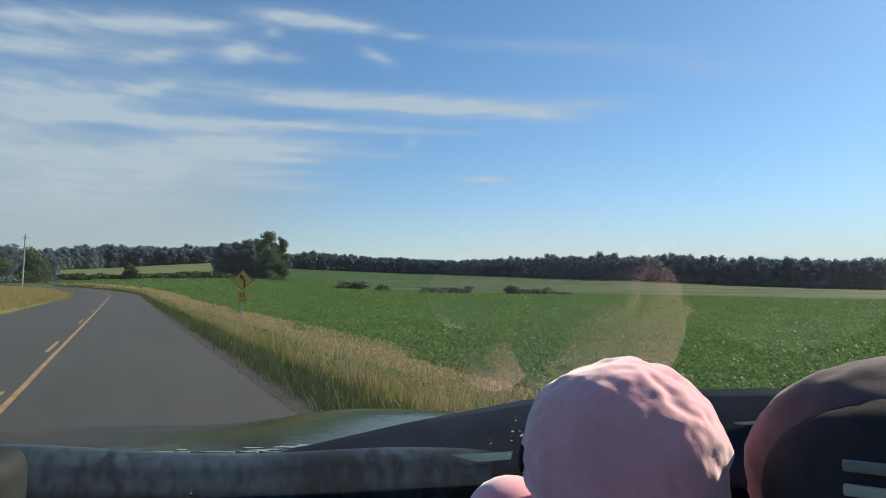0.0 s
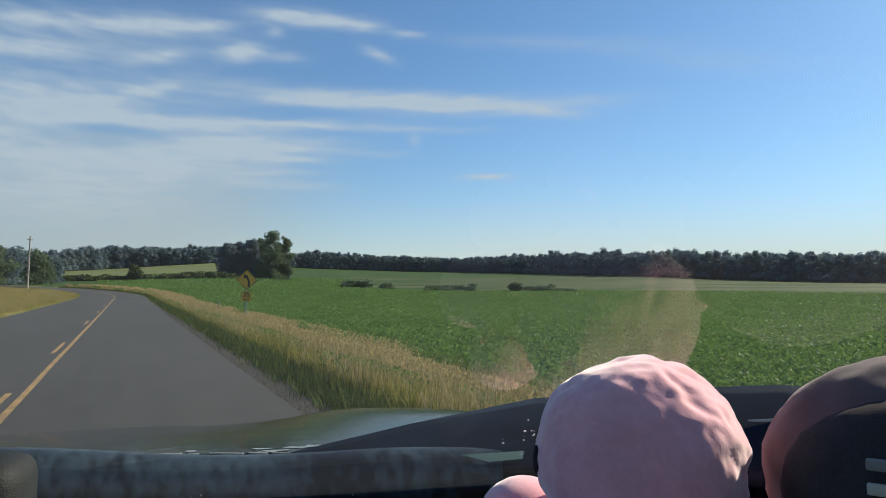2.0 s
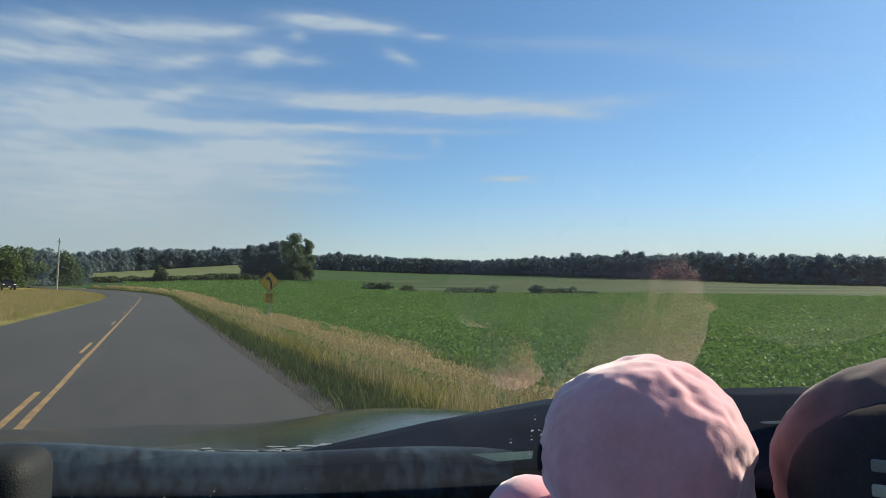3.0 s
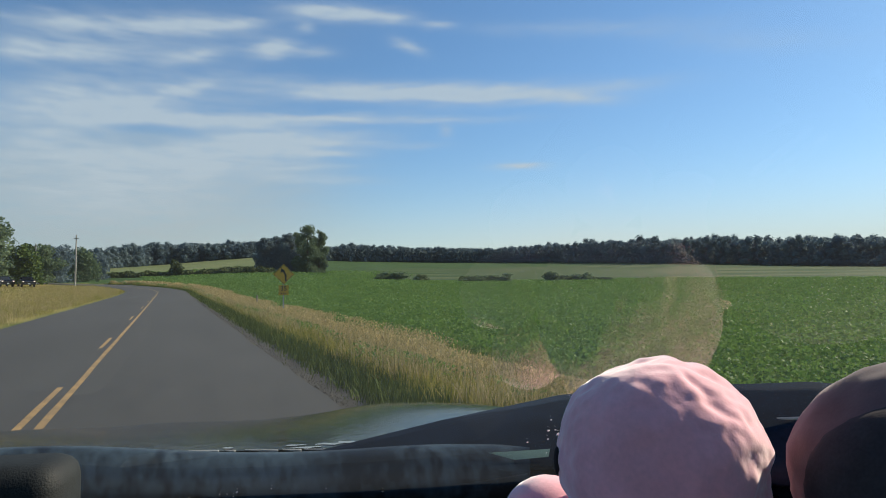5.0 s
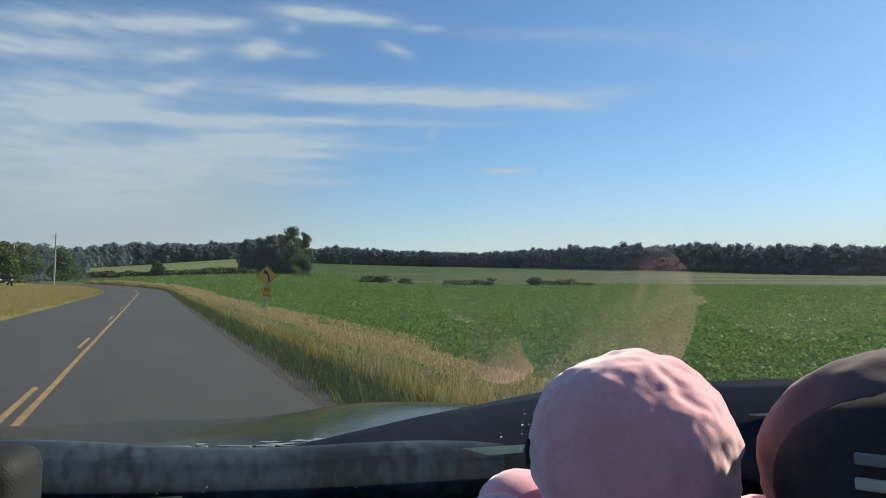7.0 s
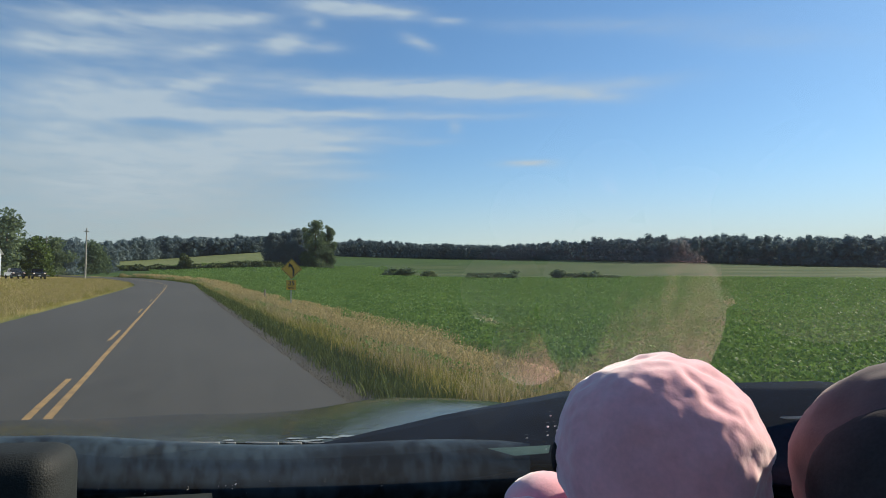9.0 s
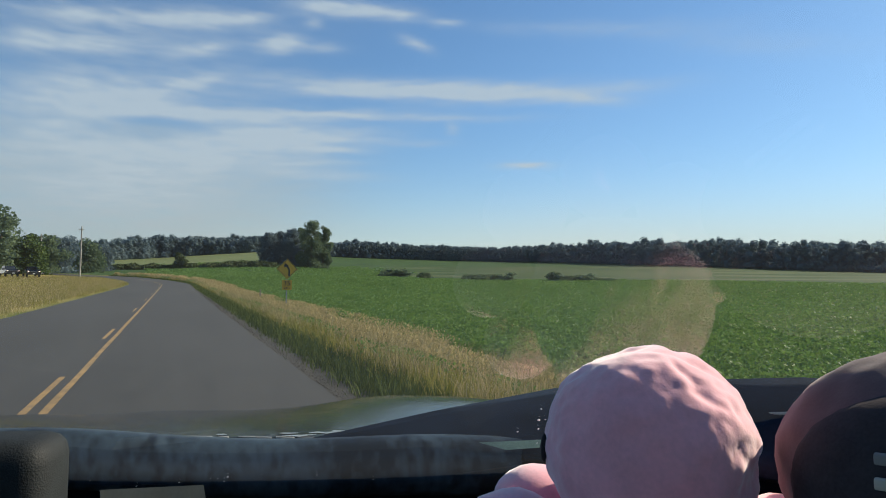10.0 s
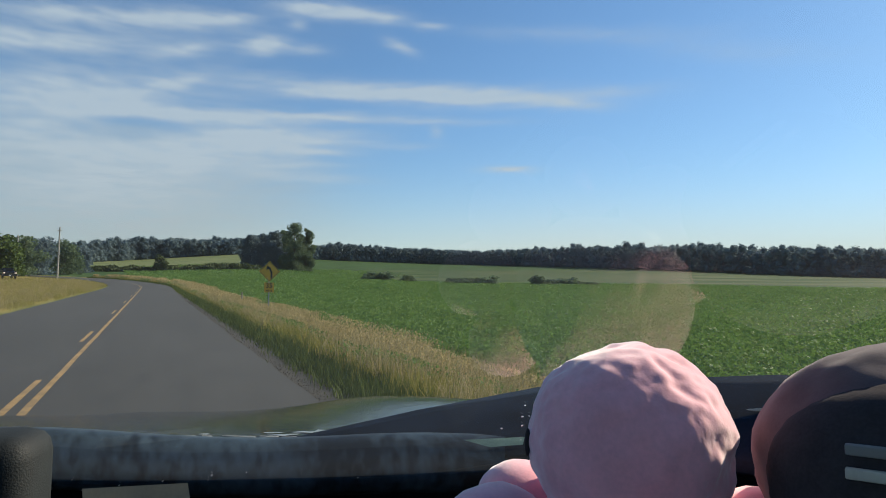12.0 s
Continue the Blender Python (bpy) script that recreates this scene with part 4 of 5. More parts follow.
part("door_panel", bm, DASH, car)
bm = bmesh.new()
box(bm, (2.2, 1.7, 0.04), (-0.37, -0.8, 1.86), 0.015)
part("roof", bm, LINING, car)
bm = bmesh.new()
box(bm, (2.2, 0.06, 0.7), (-0.37, -1.95, 0.8), 0.02)
part("back_panel", bm, LINING, car)
bm = bmesh.new()
box(bm, (2.1, 2.9, 0.05), (-0.37, -0.5, 0.5), 0.02)
part("car_floor", bm, BLACK, car)
for a, b in (((0.76, 0.24, 1.33), (0.72, -0.12, 1.86)), ((-1.40, 0.95, 1.25), (-1.32, 0.1, 1.86)), ((0.72, -0.75, 1.33), (0.66, -0.8, 1.86)), ((-1.42, -0.75, 1.3), (-1.36, -0.8, 1.86))):
    bm = bmesh.new()
    rod(bm, a, b, 0.045, 0.04, 10)
    part("pillar", bm, BLACK, car)

# windscreen: a plane leaning back from its foot, bowed a little
lean = radians(33)
nh = Vector((0.35, 0.937, 0)).normalized()
along = Vector((nh.y, -nh.x, 0))
base = nh * 0.955 + Vector((0, 0, 1.176))
up = -nh * math.cos(lean) + Vector((0, 0, math.sin(lean)))
vs, fs = [], []
for i in range(21):
    s = -1.75 + 2.35 * i / 20
    for j in range(9):
        t = 1.08 * j / 8
        q = base + along * s + up * t
        vs.append(tuple(q))
for i in range(20):
    for j in range(8):
        a = i * 9 + j
        fs.append((a, a + 9, a + 10, a + 1))
screen = mesh_ob("windscreen", vs, fs, glass, car, True, "clear windscreen, dusty and reflecting the dashboard")
screen.visible_shadow = False

# short white rods, glints painted in along the bonnet's rear edge
for x0, x1 in ((0.03, 0.075), (0.085, 0.10), (0.115, 0.165), (0.172, 0.20), (0.205, 0.262), (0.275, 0.285)):
    bm = bmesh.new()
    ya, yb = (float(np.interp(x, [q[0] for q in FOOT], [q[1] for q in FOOT])) + 0.075 for x in (x0, x1))
    rod(bm, (x0, ya, 1.2335), (x1, yb, 1.2315), 0.0010, 0.0026, 6)
    part("painted_seal_glint", bm, WHITE_LINE, car, "white rod standing in for a glint along the cowl seal")
# unseen dark box added to block light leaking through the hollow dash
bm = bmesh.new()
box(bm, (1.95, 0.62, 0.5), (-0.42, 1.06, 0.84), 0.03)
part("dash_filler", bm, MATTE, car)
# instrument hood at the driver's side of the dash
bm = bmesh.new()
box(bm, (0.25, 0.08, 0.16), (-0.206, 0.724, 1.262), 0.022, (0, 0, -14), 3)
part("instrument_hood", bm, HOOD, car, "dark hooded box on the dashboard", True)
# outer body, lamps, bumpers and wheels
for s, x in ((-1, -1.47), (1, 0.76)):
    bm = bmesh.new()
    vs = []
    for y, zb, zt in ((2.02, 0.45, 0.98), (1.80, 0.42, 1.05), (1.72, 0.75, 1.10), (1.45, 0.86, 1.15), (1.18, 0.75, 1.20), (1.10, 0.36, 1.24), (0.70, 0.34, 1.28)):
        vs.append((bm.verts.new((x, y, zb)), bm.verts.new((x, y, zt)), bm.verts.new((x - s * 0.10, y, zt + 0.02))))
    for a, b in zip(vs, vs[1:]):
        bm.faces.new((a[0], a[1], b[1], b[0]))
        bm.faces.new((a[1], a[2], b[2], b[1]))
    bmesh.ops.solidify(bm, geom=bm.faces[:], thickness=0.01)
    part("front_wing", bm, CAR_PAINT, car)
    bm = bmesh.new()
    box(bm, (0.05, 1.85, 0.92), (x, -0.25, 0.80), 0.02)
    part("door_skin", bm, CAR_PAINT, car)
    bm = bmesh.new()
    box(bm, (0.06, 0.95, 0.62), (x, -1.62, 0.98), 0.03)
    part("rear_wing", bm, CAR_PAINT, car)
    bm = bmesh.new()
    box(bm, (0.30, 0.12, 0.16), (x - s * 0.24, 2.02, 0.86), 0.04)
    part("headlamp", bm, PAPER, car, "clear headlamp")
    for y in (1.45, -1.55):
        bm = bmesh.new()
        rod(bm, (x - s * 0.22, y, 0.36), (x - s * 0.01, y, 0.36), 0.36, 0.36, 28)
        bmesh.ops.bevel(bm, geom=[e for e in bm.edges if len(e.link_faces) == 2 and e.calc_face_angle() > 1.2], offset=0.04, segments=2, affect="EDGES")
        wheel = part("wheel", bm, MATTE, car)
        bm = bmesh.new()
        rod(bm, (x - s * 0.03, y, 0.36), (x + s * 0.002, y, 0.36), 0.24, 0.21, 20)
        part("rim", bm, CHROME, wheel, "bright alloy rim")
bm = bmesh.new()
box(bm, (2.15, 0.20, 0.38), (-0.355, 2.00, 0.58), 0.06)
part("front_bumper", bm, CAR_PAINT, car)
bm = bmesh.new()
box(bm, (1.3, 0.06, 0.22), (-0.355, 2.03, 0.88), 0.03)
part("grille", bm, MATTE, car)
bm = bmesh.new()
box(bm, (2.18, 0.16, 0.34), (-0.355, -2.08, 0.58), 0.06)
part("rear_bumper", bm, CAR_PAINT, car)
bm = bmesh.new()
box(bm, (2.18, 0.05, 0.62), (-0.355, -2.03, 0.98), 0.03)
part("tailgate", bm, CAR_PAINT, car)
SEAT = plain("grey_seat_cloth", (0.16, 0.155, 0.15), 0.95, bump=0.3, scale=60)
for x in (0.0, -0.75):
    bm = bmesh.new()
    box(bm, (0.52, 0.52, 0.16), (x, -0.32, 0.72), 0.06, (4, 0, 0), 3)
    part("seat", bm, SEAT, car)
    bm = bmesh.new()
    box(bm, (0.50, 0.16, 0.66), (x, -0.66, 1.02), 0.06, (-12, 0, 0), 3)
    part("backrest", bm, SEAT, car)
# drops of water and glints on the glass
g = np.random.default_rng(55)
WETGLASS = plain("water_drop", (0.92, 0.94, 0.94), 0.12, bump=0, spec=0.9)


def on_screen(x, z):
    t = (z - base.z) / math.sin(lean)
    q = base + up * t
    s = (x - q.x) / along.x
    return q + along * s


spots = [(0.404 + g.normal(0, 0.013), 1.366 + g.normal(0, 0.022), g.uniform(0.0005, 0.0017)) for _ in range(58)]
spots += [(g.uniform(-0.30, 0.36), g.uniform(1.20, 1.235), g.uniform(0.0003, 0.0009)) for _ in range(16)]
for x, z, size in spots:
    bm = bmesh.new()
    bmesh.ops.create_uvsphere(bm, u_segments=8, v_segments=5, radius=float(size))
    bmesh.ops.scale(bm, vec=(1.6, 0.5, 0.8), verts=bm.verts)
    drop = part("water_drop", bm, WETGLASS, None, smooth=True)
    drop.matrix_world = Matrix.Translation(on_screen(x, z) - nh * 0.004) @ pose(0, 0, 0, 0, float(g.uniform(-30, 10)), 0)
    tagged(drop, "small water drop on the inside of the windscreen", "water drop", "drops on the windscreen")


def card(name, corners, mat, label, category):
    bm = bmesh.new()
    bm.faces.new([bm.verts.new(p) for p in corners])
    bmesh.ops.solidify(bm, geom=bm.faces[:], thickness=0.002)
    return tagged(part(name, bm, mat), label, category)


card("paper", ((-0.069, 0.921, 1.221), (0.051, 0.846, 1.236), (0.054, 0.840, 1.219), (-0.067, 0.916, 1.203)), PAPER, "pale folded paper lying on the dashboard", "paper")
card("card", ((0.372, 0.728, 1.288), (0.442, 0.692, 1.294), (0.438, 0.690, 1.285), (0.40, 0.708, 1.281)), TEAL, "pale green card lying at the windscreen's foot", "card")
card("card", ((0.640, 0.536, 1.309), (0.640, 0.508, 1.316), (0.640, 0.521, 1.282), (0.640, 0.549, 1.277)), TEAL, "pale green card tucked beside the door", "card")

# ---------------------------------------------------------------- soft toys on the dashboard
PINK = plain("pink_fleece", (0.82, 0.40, 0.47), 0.95, bump=0.18, scale=26, var=0.09, sheen=0.9, spec=0.1, dist=0.0011)
STITCH = plain("black_stitching", (0.015, 0.012, 0.015), 0.8, bump=0.1)
BROWN = plain("brown_fleece", (0.105, 0.078, 0.086), 0.95, bump=0.12, scale=45, var=0.12, sheen=0.2, spec=0.1, dist=0.0015)
DARK_FLEECE = plain("black_brown_fleece", (0.047, 0.042, 0.046), 0.95, bump=0.15, scale=40, var=0.2, spec=0.1)
GREY_FELT = plain("grey_felt", (0.24, 0.235, 0.23), 0.9, bump=0.2, scale=40, var=0.06)
CREAM = plain("cream_felt", (0.52, 0.49, 0.42), 0.9, bump=0.2, scale=40, var=0.06)


def blob(bm, at, radii, seed, lumps=0.04, mat=0, folds=None, detail=4):
    r = bmesh.ops.create_icosphere(bm, subdivisions=detail, radius=1.0)
    for v in r["verts"]:
        d = v.co.normalized()
        k = 1 + lumps * noise.noise(d * 1.6 + Vector((seed, 0, 0))) + 0.4 * lumps * noise.noise(d * 5 + Vector((0, seed, 0))) + 0.20 * lumps * noise.noise(d * 10 + Vector((0, seed, 3)))
        if folds:
            k += folds(d)
        v.co = Vector((d.x * radii[0], d.y * radii[1], d.z * radii[2])) * k + Vector(at)
    for f in {f for v in r["verts"] for f in v.link_faces}:
        f.material_index = mat
    return r["verts"]


def pinch(d):
    """Puckered seams that run from the crown down the sunny side, with soft folds between them."""
    crown = Vector((0.10, -0.22, 0.97)).normalized()
    ang = math.acos(max(-1, min(1, d.dot(crown))))
    e = d - crown * d.dot(crown)
    turn = math.atan2(e.y, e.x) + 0.30 * math.sin(4.2 * ang) + 0.10 * math.sin(11 * ang)
    out = -0.008 * math.exp(-(ang / 0.16) ** 2)
    near = float(smoothstep(0.10, 0.30, ang))
    for a0, deep, wide, mid, span in ((-0.65, 0.024, 0.15, 0.50, 0.42), (0.25, 0.020, 0.16, 0.45, 0.40), (-1.45, 0.007, 0.2, 0.35, 0.22), (1.3, 0.012, 0.2, 0.5, 0.4), (2.7, 0.012, 0.2, 0.4, 0.3)):
        gap = (turn - a0 + math.pi) % (2 * math.pi) - math.pi
        puff = 0.6 * math.exp(-((abs(gap) - 2.2 * wide) / (1.3 * wide)) ** 2)
        out += deep * (puff - math.exp(-(gap / wide) ** 2)) * math.exp(-((ang - mid) / span) ** 2) * near
    out += 0.030 * math.exp(-((ang - 1.22) / 0.20) ** 2) * math.exp(-((turn + 0.35) / 0.26) ** 2)
    out -= 0.022 * math.exp(-((ang - 1.00) / 0.10) ** 2) * math.exp(-((turn + 0.30) / 0.40) ** 2)
    out -= 0.05 * math.exp(-((ang - 1.55) / 0.16) ** 2) * math.exp(-((turn + 0.45) / 0.35) ** 2)
    return out


def plush(place, label, head, arms, extras, mats, seed):
    """A soft toy: a stuffed head over a ring of eight short arms."""
    top = thing("plush_toy", place[:3], label, "plush toy", turn=place[3])
    bm = bmesh.new()
    head(bm)
    part("head", bm, mats, top, smooth=True)
    bm = bmesh.new()
    blob(bm, (0, 0, -0.07), (0.075, 0.075, 0.04), 21, 0.03, 0, None, 3)
    part("base", bm, mats[0], top, smooth=True)
    rad, away, low, turn = arms
    for k in range(8):
        a = 2 * math.pi * (k + turn) / 8
        bm = bmesh.new()
        blob(bm, (away[0] * math.cos(a), away[1] * math.sin(a), low), rad, 9 + seed + k, 0.05, 0, None, 3)
        part("arm", bm, mats[0], top, smooth=True)
    for name, mat, build, note in extras:
        bm = bmesh.new()
        build(bm)
        part(name, bm, mat, top, note, smooth=True)
    return top


plush((0.397, 0.447, 1.349, -38), "pink fleece octopus-shaped plush toy on the dashboard",
      lambda b: blob(b, (0, 0, 0), (0.0915, 0.090, 0.085), 3, 0.06, 0, pinch, 6),
      ((0.047, 0.045, 0.038), (0.118, 0.114), -0.080, 0.31),
      [("stitched_eye", STITCH, lambda b: blob(b, (-0.0875, -0.022, -0.004), (0.003, 0.004, 0.013), 5, 0.0, 0, None, 2), "small black stitched eye")], [PINK], 9)


def brown_head(b):
    blob(b, (0, 0, 0), (0.115, 0.10, 0.108), 31, 0.05, 0, None, 5)
    blob(b, (-0.004, -0.054, 0.000), (0.094, 0.073, 0.083), 33, 0.04, 1, None, 5)


plush((0.562, 0.300, 1.336, -58), "brown fleece plush toy with a dark face and two cream bars",
      brown_head, ((0.038, 0.038, 0.034), (0.11, 0.10), -0.095, 0.2),
      [("felt_bar", mat, lambda b, z=z, y=y: box(b, (0.066, 0.006, 0.0075), (-0.012, y, z), 0.0012, (0, -2, -6)), note)
       for z, y, mat, note in ((0.042, -0.1215, GREY_FELT, "grey felt bar"), (0.027, -0.1265, CREAM, "cream felt bar"))], [BROWN, DARK_FLEECE], 40)
print("car done")

# ---------------------------------------------------------------- the oncoming pickup
TRUCK = plain("black_truck_paint", (0.010, 0.012, 0.016), 0.2, 0.3, 0.8, bump=0)
TYRE = plain("tyre_rubber", (0.02, 0.02, 0.02), 0.85, bump=0.4, scale=40)
RIM = plain("alloy_rim", (0.10, 0.10, 0.11), 0.5, 0.6, bump=0)
TINT = plain("dark_window_glass", (0.045, 0.055, 0.065), 0.05, bump=0, spec=0.8)
LAMP = plain("headlamp_lens", (0.75, 0.72, 0.66), 0.12, bump=0, coat=1.0)
LAMP.node_tree.nodes["Principled BSDF"].inputs["Emission Color"].default_value = (1.0, 0.66, 0.52, 1)
LAMP.node_tree.nodes["Principled BSDF"].inputs["Emission Strength"].default_value = 0.7
AMBER = plain("amber_lens", (0.75, 0.22, 0.02), 0.2, bump=0)
PLATE = plain("plain_plate", (0.55, 0.57, 0.6), 0.5, bump=0)


def pickup(place, turn):
    """A pickup that faces -y at turn 0."""
    top = thing("pickup_truck", place, "black crew-cab pickup coming along the road", "truck", turn=turn)
    bm = bmesh.new()
    box(bm, (1.92, 5.3, 0.62), (0, 0, 0.80), 0.10, segments=3)
    box(bm, (1.86, 1.25, 0.22), (0, -1.95, 1.06), 0.09, segments=3)
    part("body", bm, TRUCK, top)
    bm = bmesh.new()
    vs = box(bm, (1.70, 2.3, 0.72), (0, 0.15, 1.44), 0.0)
    for v in vs:
        if v.co.z > 1.5:
            v.co.x *= 0.84
            v.co.y = 0.15 + (v.co.y - 0.15) * 0.72 + 0.12
    bmesh.ops.bevel(bm, geom=bm.edges[:], offset=0.06, segments=3, affect="EDGES")
    part("cab", bm, TRUCK, top)
    for name, corners in (("windscreen", ((-0.74, -0.95, 1.20), (0.74, -0.95, 1.20), (0.63, -0.585, 1.70), (-0.63, -0.585, 1.70))),
                          ("side_window", ((-0.85, -0.75, 1.22), (-0.725, -0.42, 1.68), (-0.725, 0.95, 1.68), (-0.85, 1.15, 1.22))),
                          ("side_window", ((0.85, -0.75, 1.22), (0.725, -0.42, 1.68), (0.725, 0.95, 1.68), (0.85, 1.15, 1.22)))):
        bm = bmesh.new()
        vs = [bm.verts.new(Vector(c) * 1.0 + Vector((0.012 * (1 if c[0] > 0 else -1) if name == "side_window" else 0, -0.035 if name == "windscreen" else 0, 0.02))) for c in corners]
        bm.faces.new(vs)
        bmesh.ops.solidify(bm, geom=bm.faces[:], thickness=0.012)
        part(name, bm, TINT, top)
    bm = bmesh.new()
    box(bm, (1.2, 0.05, 0.30), (0, -2.66, 0.88), 0.02)
    grille = part("grille", bm, BLACK, top)
    for z in (0.80, 0.88, 0.96):
        bm = bmesh.new()
        box(bm, (1.16, 0.03, 0.022), (0, -2.69, z), 0.006)
        part("slat", bm, CHROME if z == 0.96 else BLACK, grille)
    bm = bmesh.new()
    box(bm, (1.96, 0.22, 0.24), (0, -2.66, 0.56), 0.06)
    part("bumper", bm, BLACK, top)
    bm = bmesh.new()
    box(bm, (0.32, 0.02, 0.16), (0, -2.785, 0.60), 0.005)
    part("number_plate", bm, PLATE, top, "plain pale number plate")
    for s in (-1, 1):
        bm = bmesh.new()
        box(bm, (0.25, 0.10, 0.14), (s * 0.76, -2.62, 0.97), 0.03)
        lamp = part("headlamp", bm, LAMP, top, "clear headlamp")
        bm = bmesh.new()
        box(bm, (0.10, 0.06, 0.12), (s * 0.90, -2.60, 0.93), 0.02)
        part("turn_signal", bm, AMBER, lamp, "amber turn signal")
        bm = bmesh.new()
        box(bm, (0.22, 0.12, 0.20), (s * 1.02, -0.72, 1.26), 0.04)
        rod(bm, (s * 0.84, -0.72, 1.2), (s * 0.98, -0.72, 1.24), 0.025, 0.02, 6)
        part("wing_mirror", bm, BLACK, top)
        for y in (-1.72, 1.68):
            bm = bmesh.new()
            rod(bm, (s * 0.74, y, 0.40), (s * 0.98, y, 0.40), 0.40, 0.40, 24)
            bmesh.ops.bevel(bm, geom=[e for e in bm.edges if len(e.link_faces) == 2 and e.calc_face_angle() > 1.2], offset=0.05, segments=2, affect="EDGES")
            tyre = part("wheel", bm, TYRE, top)
            bm = bmesh.new()
            rod(bm, (s * 0.96, y, 0.40), (s * 0.995, y, 0.40), 0.25, 0.22, 18)
            part("rim", bm, RIM, tyre)
            for q in range(6):
                bm = bmesh.new()
                t = q * math.pi / 3
                rod(bm, (s * 0.997, y, 0.40), (s * 0.997, y + 0.2 * math.cos(t), 0.40 + 0.2 * math.sin(t)), 0.03, 0.02, 5)
                part("spoke", bm, RIM, tyre)
    return top


tx = -3.4
oncoming = pickup((tx, 43.0 - PASSED, float(land(tx, 43.0 - PASSED)) + 0.01), 0)
for a, d, turn in ((-11.35, 128, 24), (-9.95, 126, 18)):
    parked = copy_thing(oncoming, pose(*on_land(a, d), 0, 0, turn))
    tagged(parked, "dark pickup parked in the yard by the barn", "truck", "parked trucks")

# ---------------------------------------------------------------- barn, poles, sign
SIDING = material("pale_metal_siding", (0.41, 0.47, 0.55), (0.50, 0.55, 0.62), 0.6, 0.5, bump=0.1)
ROOF = material("pale_metal_roof", (0.55, 0.57, 0.58), (0.68, 0.69, 0.69), 0.8, 0.4, metal=0.3, bump=0.1)
DARK_PANE = plain("dark_pane", (0.03, 0.035, 0.04), 0.1, bump=0)
SIGN_YELLOW = plain("faded_sign_yellow", (0.62, 0.36, 0.03), 0.45, bump=0.02, var=0.12)
SIGN_BLACK = plain("sign_black", (0.015, 0.015, 0.015), 0.5, bump=0)
STEEL = plain("galvanised_steel", (0.32, 0.33, 0.33), 0.45, 0.8, bump=0.05)


def barn(place, turn, length, width, eaves, ridge):
    """A metal shed: its gable end faces -y at turn 0, its long side +x and -x."""
    top = thing("barn", place, "long pale metal-sided barn with a shallow roof", "barn", turn=turn)
    bm = bmesh.new()
    prof = [(-width / 2, 0), (width / 2, 0), (width / 2, eaves), (0, ridge), (-width / 2, eaves)]
    a = [bm.verts.new((x, 0, z)) for x, z in prof]
    b = [bm.verts.new((x, length, z)) for x, z in prof]
    bm.faces.new(a)
    bm.faces.new(list(reversed(b)))
    for k in range(5):
        bm.faces.new((a[k], b[k], b[(k + 1) % 5], a[(k + 1) % 5]))
    part("wall", bm, SIDING, top)
    for s in (-1, 1):
        bm = bmesh.new()
        q = [(s * (width / 2 + 0.4), eaves - 0.12), (0, ridge + 0.08)]
        vs = [bm.verts.new((q[0][0], -0.3, q[0][1])), bm.verts.new((q[0][0], length + 0.3, q[0][1])), bm.verts.new((q[1][0], length + 0.3, q[1][1])), bm.verts.new((q[1][0], -0.3, q[1][1]))]
        bm.faces.new(vs)
        bmesh.ops.solidify(bm, geom=bm.faces[:], thickness=0.1)
        part("roof", bm, ROOF, top)
        for k in range(5):
            y = length * (0.12 + 0.19 * k)
            bm = bmesh.new()
            box(bm, (0.08, 1.0, 0.9), (s * (width / 2 + 0.02), y, eaves * 0.45), 0.02)
            win = part("window", bm, SIDING, top)
            bm = bmesh.new()
            box(bm, (0.04, 0.8, 0.7), (s * (width / 2 + 0.06), y, eaves * 0.45), 0.0)
            part("pane", bm, DARK_PANE, win)
        for k in range(24):
            bm = bmesh.new()
            box(bm, (0.03, 0.06, eaves - 0.1), (s * (width / 2 + 0.012), length * (k + 0.5) / 24, eaves / 2), 0)
            part("rib", bm, SIDING, top)
    bm = bmesh.new()
    box(bm, (2.0, 0.08, 3.0), (0, -0.03, 1.5), 0.02)
    part("door", bm, DARK_PANE, top, "dark service door")
    return top


bx, by = on_land(-12.75, 130)[:2]
barn((bx, by, float(land(bx, by)) - 0.1), 87, 32, 9.0, 4.4, 6.5)


def utility_pole(place, h, label, lean=0.0):
    top = thing("utility_pole", place, label, "utility pole", "utility poles")
    bm = bmesh.new()
    rod(bm, (0, 0, -0.5), (lean, 0, h), 0.17, 0.11, 14)
    part("pole", bm, POLE_WOOD, top)
    bm = bmesh.new()
    box(bm, (0.9, 0.10, 0.10), (lean * 0.93, -0.12, h * 0.93), 0.01)
    part("crossarm", bm, OLD_WOOD, top)
    for x in (-0.36, 0.36):
        bm = bmesh.new()
        rod(bm, (x + lean * 0.93, -0.12, h * 0.93 + 0.05), (x + lean * 0.93, -0.12, h * 0.93 + 0.2), 0.05, 0.03, 8)
        part("insulator", bm, STEEL, top)
    return top


utility_pole(on_land(-6.75, 134), 9.4, "grey wooden utility pole by the bend")
utility_pole(on_land(-9.35, 168), 9.0, "grey wooden utility pole among the trees", -0.2)
utility_pole(passed(9.9, -70.3), 9.5, "grey wooden utility pole beside the mown verge")


def letters(text, size, at, parent, name="lettering"):
    cu = bpy.data.curves.new(name, "FONT")
    cu.body, cu.size, cu.align_x, cu.align_y, cu.extrude, cu.offset = text, size, "CENTER", "CENTER", 0.002, 0.004
    tmp = new(name + "_shape", cu)
    me = bpy.data.meshes.new_from_object(tmp.evaluated_get(bpy.context.evaluated_depsgraph_get()))
    bpy.data.objects.remove(tmp)
    me.materials.clear()
    me.materials.append(SIGN_BLACK)
    ob = new(name, me)
    ob.parent = parent
    ob.matrix_basis = pose(*at, 90, 0, 0)
    return ob


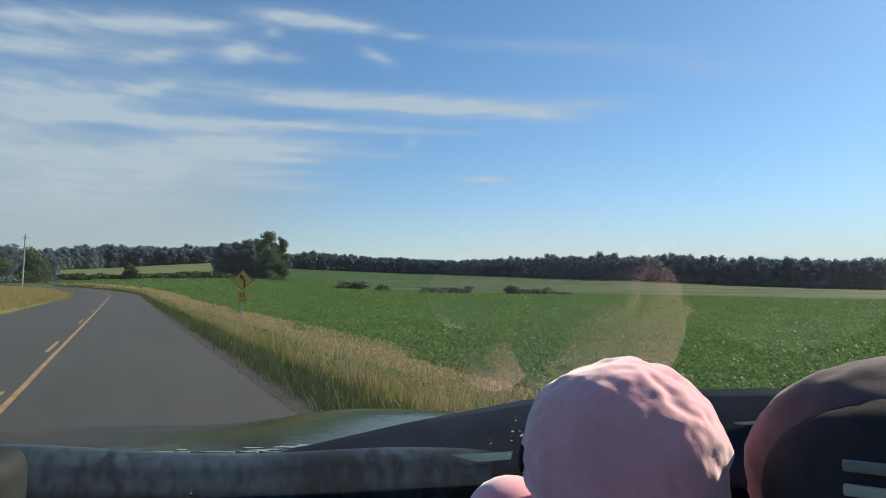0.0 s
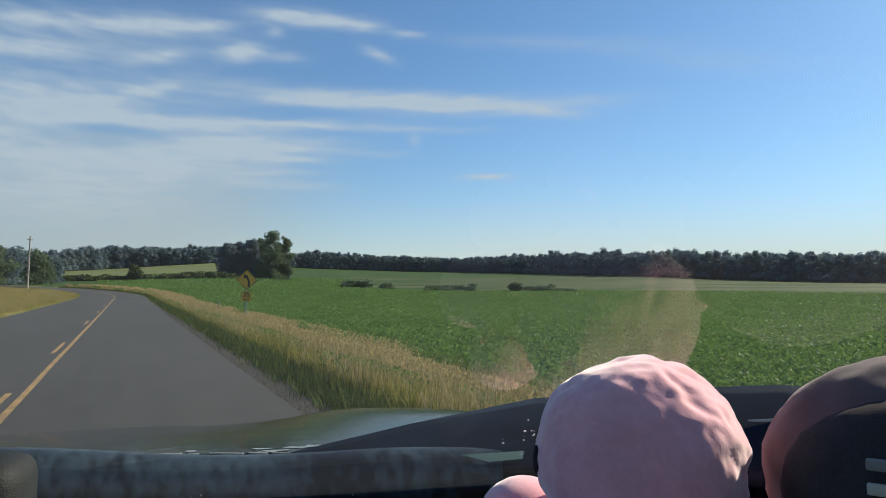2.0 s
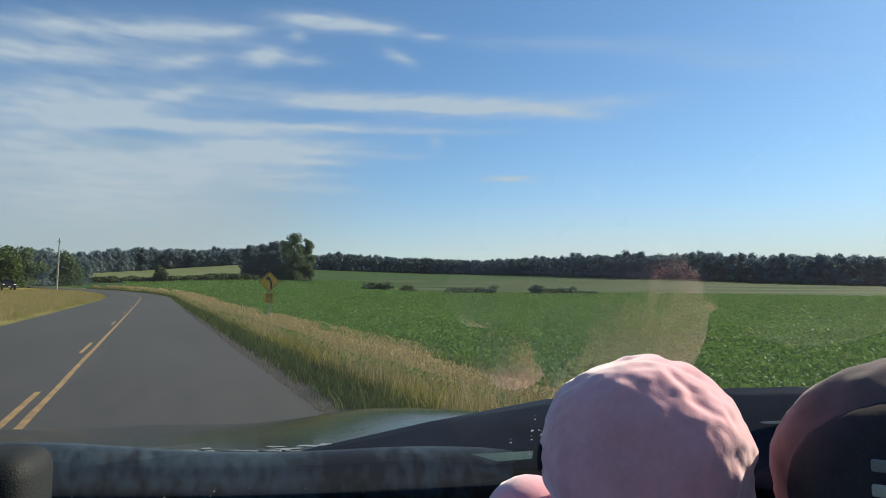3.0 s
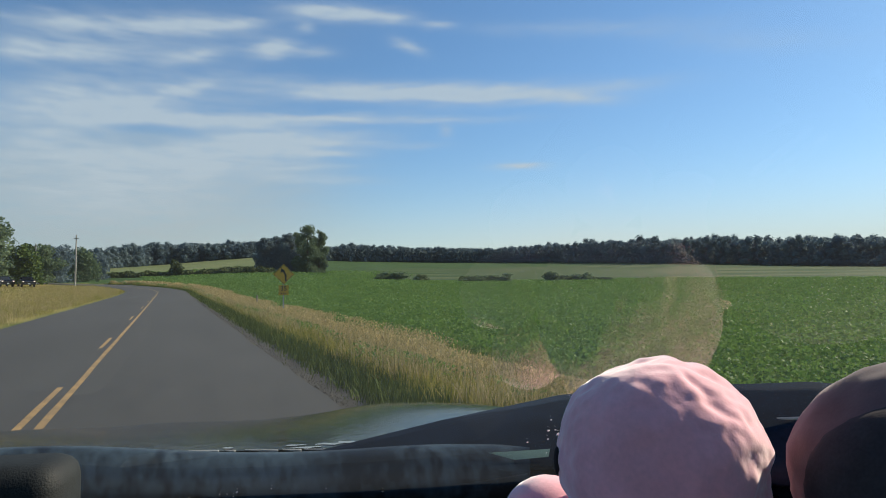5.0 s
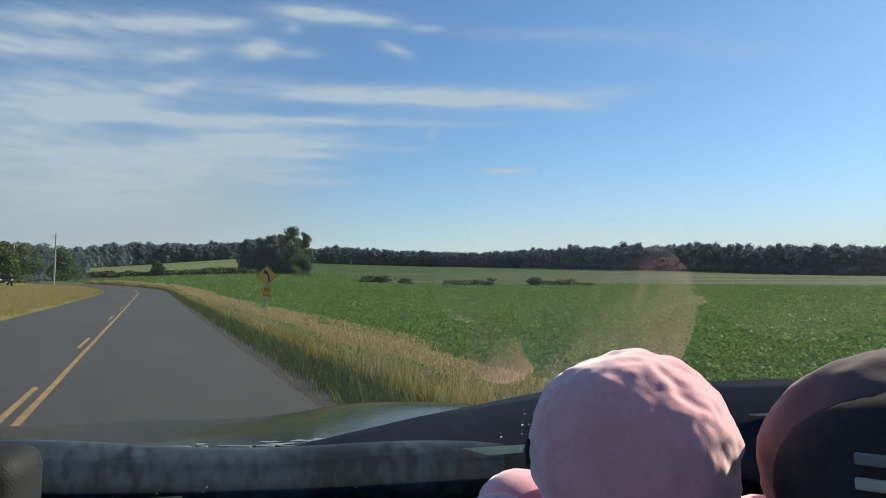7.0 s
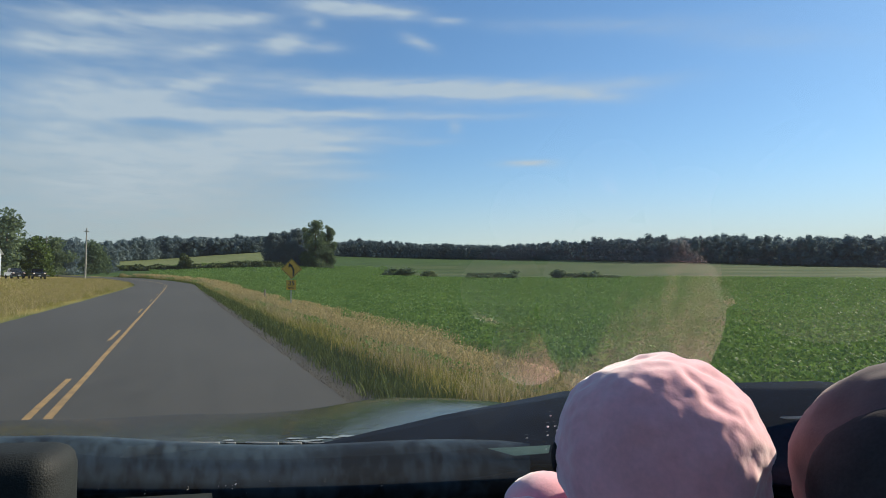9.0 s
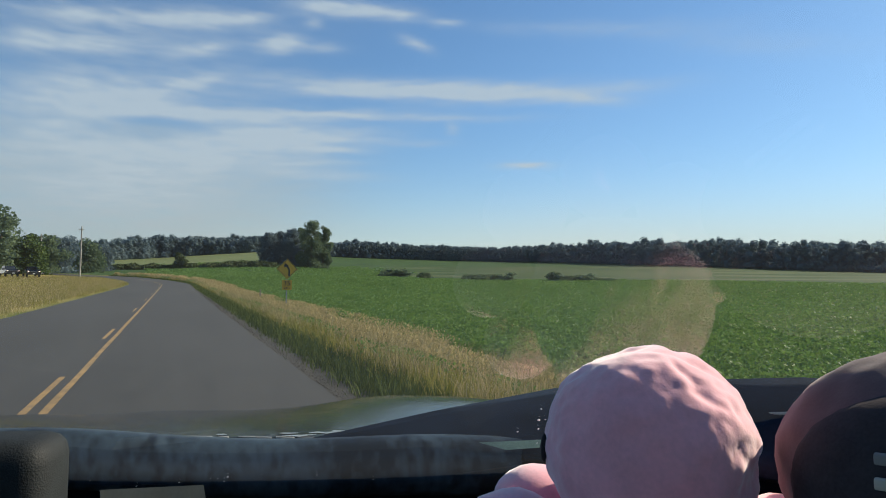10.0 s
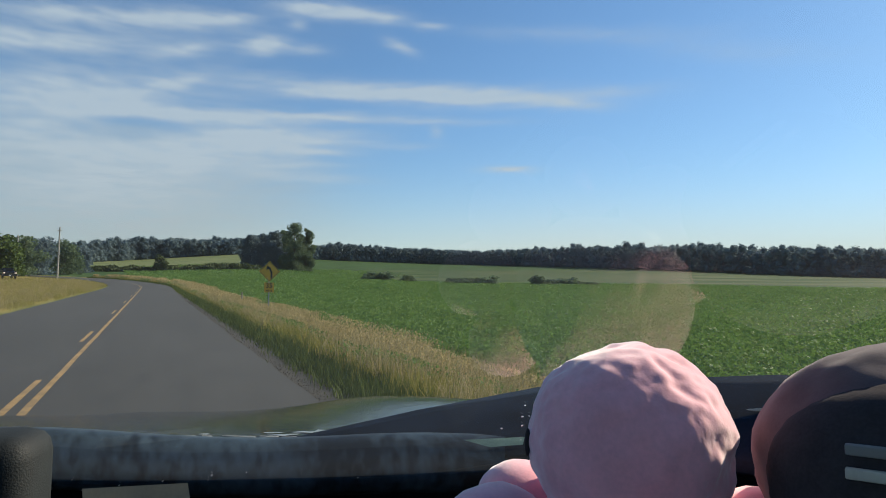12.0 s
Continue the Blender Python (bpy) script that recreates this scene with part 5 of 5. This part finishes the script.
sx, sy = 5.45, 33.4
sign = thing("warning_sign", (sx, sy, float(land(sx, sy))), "yellow diamond curve-ahead sign over a 35 mph plate", "road sign")
bm = bmesh.new()
box(bm, (0.06, 0.045, 3.1), (0, 0.04, 1.4), 0.008)
part("post", bm, STEEL, sign)
bm = bmesh.new()
box(bm, (0.762, 0.006, 0.762), (0, 0, 2.55), 0.0, (0, 45, 0))
diamond = part("diamond_panel", bm, SIGN_YELLOW, sign)
bm = bmesh.new()
box(bm, (0.09, 0.006, 0.34), (0.10, -0.006, 2.36), 0.0)
box(bm, (0.09, 0.006, 0.26), (0.045, -0.006, 2.60), 0.0, (0, -28, 0))
vs = [bm.verts.new(p) for p in ((-0.14, -0.008, 2.86), (-0.17, -0.008, 2.62), (0.08, -0.008, 2.72))]
bm.faces.new(vs)
part("arrow", bm, SIGN_BLACK, diamond)
bm = bmesh.new()
for k in range(4):
    t = radians(45 + 90 * k)
    box(bm, (0.70, 0.004, 0.022), (0.352 * math.sin(t), -0.0055, 2.55 + 0.352 * math.cos(t)), 0.0, (0, 45 + 90 * k, 0))
part("border", bm, SIGN_BLACK, diamond)
bm = bmesh.new()
box(bm, (0.50, 0.006, 0.50), (0, 0, 1.72), 0.0)
plate = part("speed_panel", bm, SIGN_YELLOW, sign)
letters("35", 0.34, (0, -0.008, 1.80), plate)
letters("M.P.H.", 0.12, (0, -0.008, 1.55), plate)

# the tall tree and the gate posts that the car has already passed
tree(passed(-13.0, -70.0), 15.0, 6.0, 120, 9000, 0.45, LEAF, "large full maple beside the road", low=0.25)
gate = thing("gate", passed(9.5, -84.0), "two weathered posts with a sagging plank between them", "gate")
g = np.random.default_rng(9)
for x in (0, 1.5):
    post = part("post", post_bm(1.35, 0.10, g), OLD_WOOD, gate)
    post.location = (x, 0, 0)
bm = bmesh.new()
box(bm, (1.5, 0.05, 0.16), (0.75, -0.1, 1.0), 0.01, (0, 3, 0))
part("plank", bm, OLD_WOOD, gate)
# the young tree in the pasture, with its stakes, and the cable over the road, both already passed
tree(passed(24.0, -54.0), 3.4, 0.95, 131, 900, 0.16, LEAF, "young staked tree standing in the pasture", low=0.4, count=9)
guard = thing("tree_guard", passed(24.0, -55.2), "low weathered post and rail guard beside a young tree", "tree guard")
for x in (-0.7, 0.7):
    post = part("post", post_bm(1.0, 0.06, g), OLD_WOOD, guard)
    post.location = (x, 0, 0)
bm = bmesh.new()
box(bm, (1.5, 0.04, 0.10), (0, -0.06, 0.85), 0.01, (0, 2, 0))
part("rail", bm, OLD_WOOD, guard)
foot = Vector(passed(9.9, -70.3))
a, b = foot + Vector((0, -0.12, 9.0)), Vector(passed(-16.0, -52.0)) + Vector((0, 0, 7.8))
bm = bmesh.new()
last = a
for k in range(1, 21):
    t = k / 20
    q = a.lerp(b, t) - Vector((0, 0, 1.6 * t * (1 - t)))
    rod(bm, last, q, 0.012, 0.012, 5)
    last = q
tagged(part("overhead_cable", bm, BLACK), "thin black cable slung from the utility pole", "cable")
utility_pole(passed(-16.0, -52.0), 8.2, "grey wooden utility pole behind the maple")
print("all done")
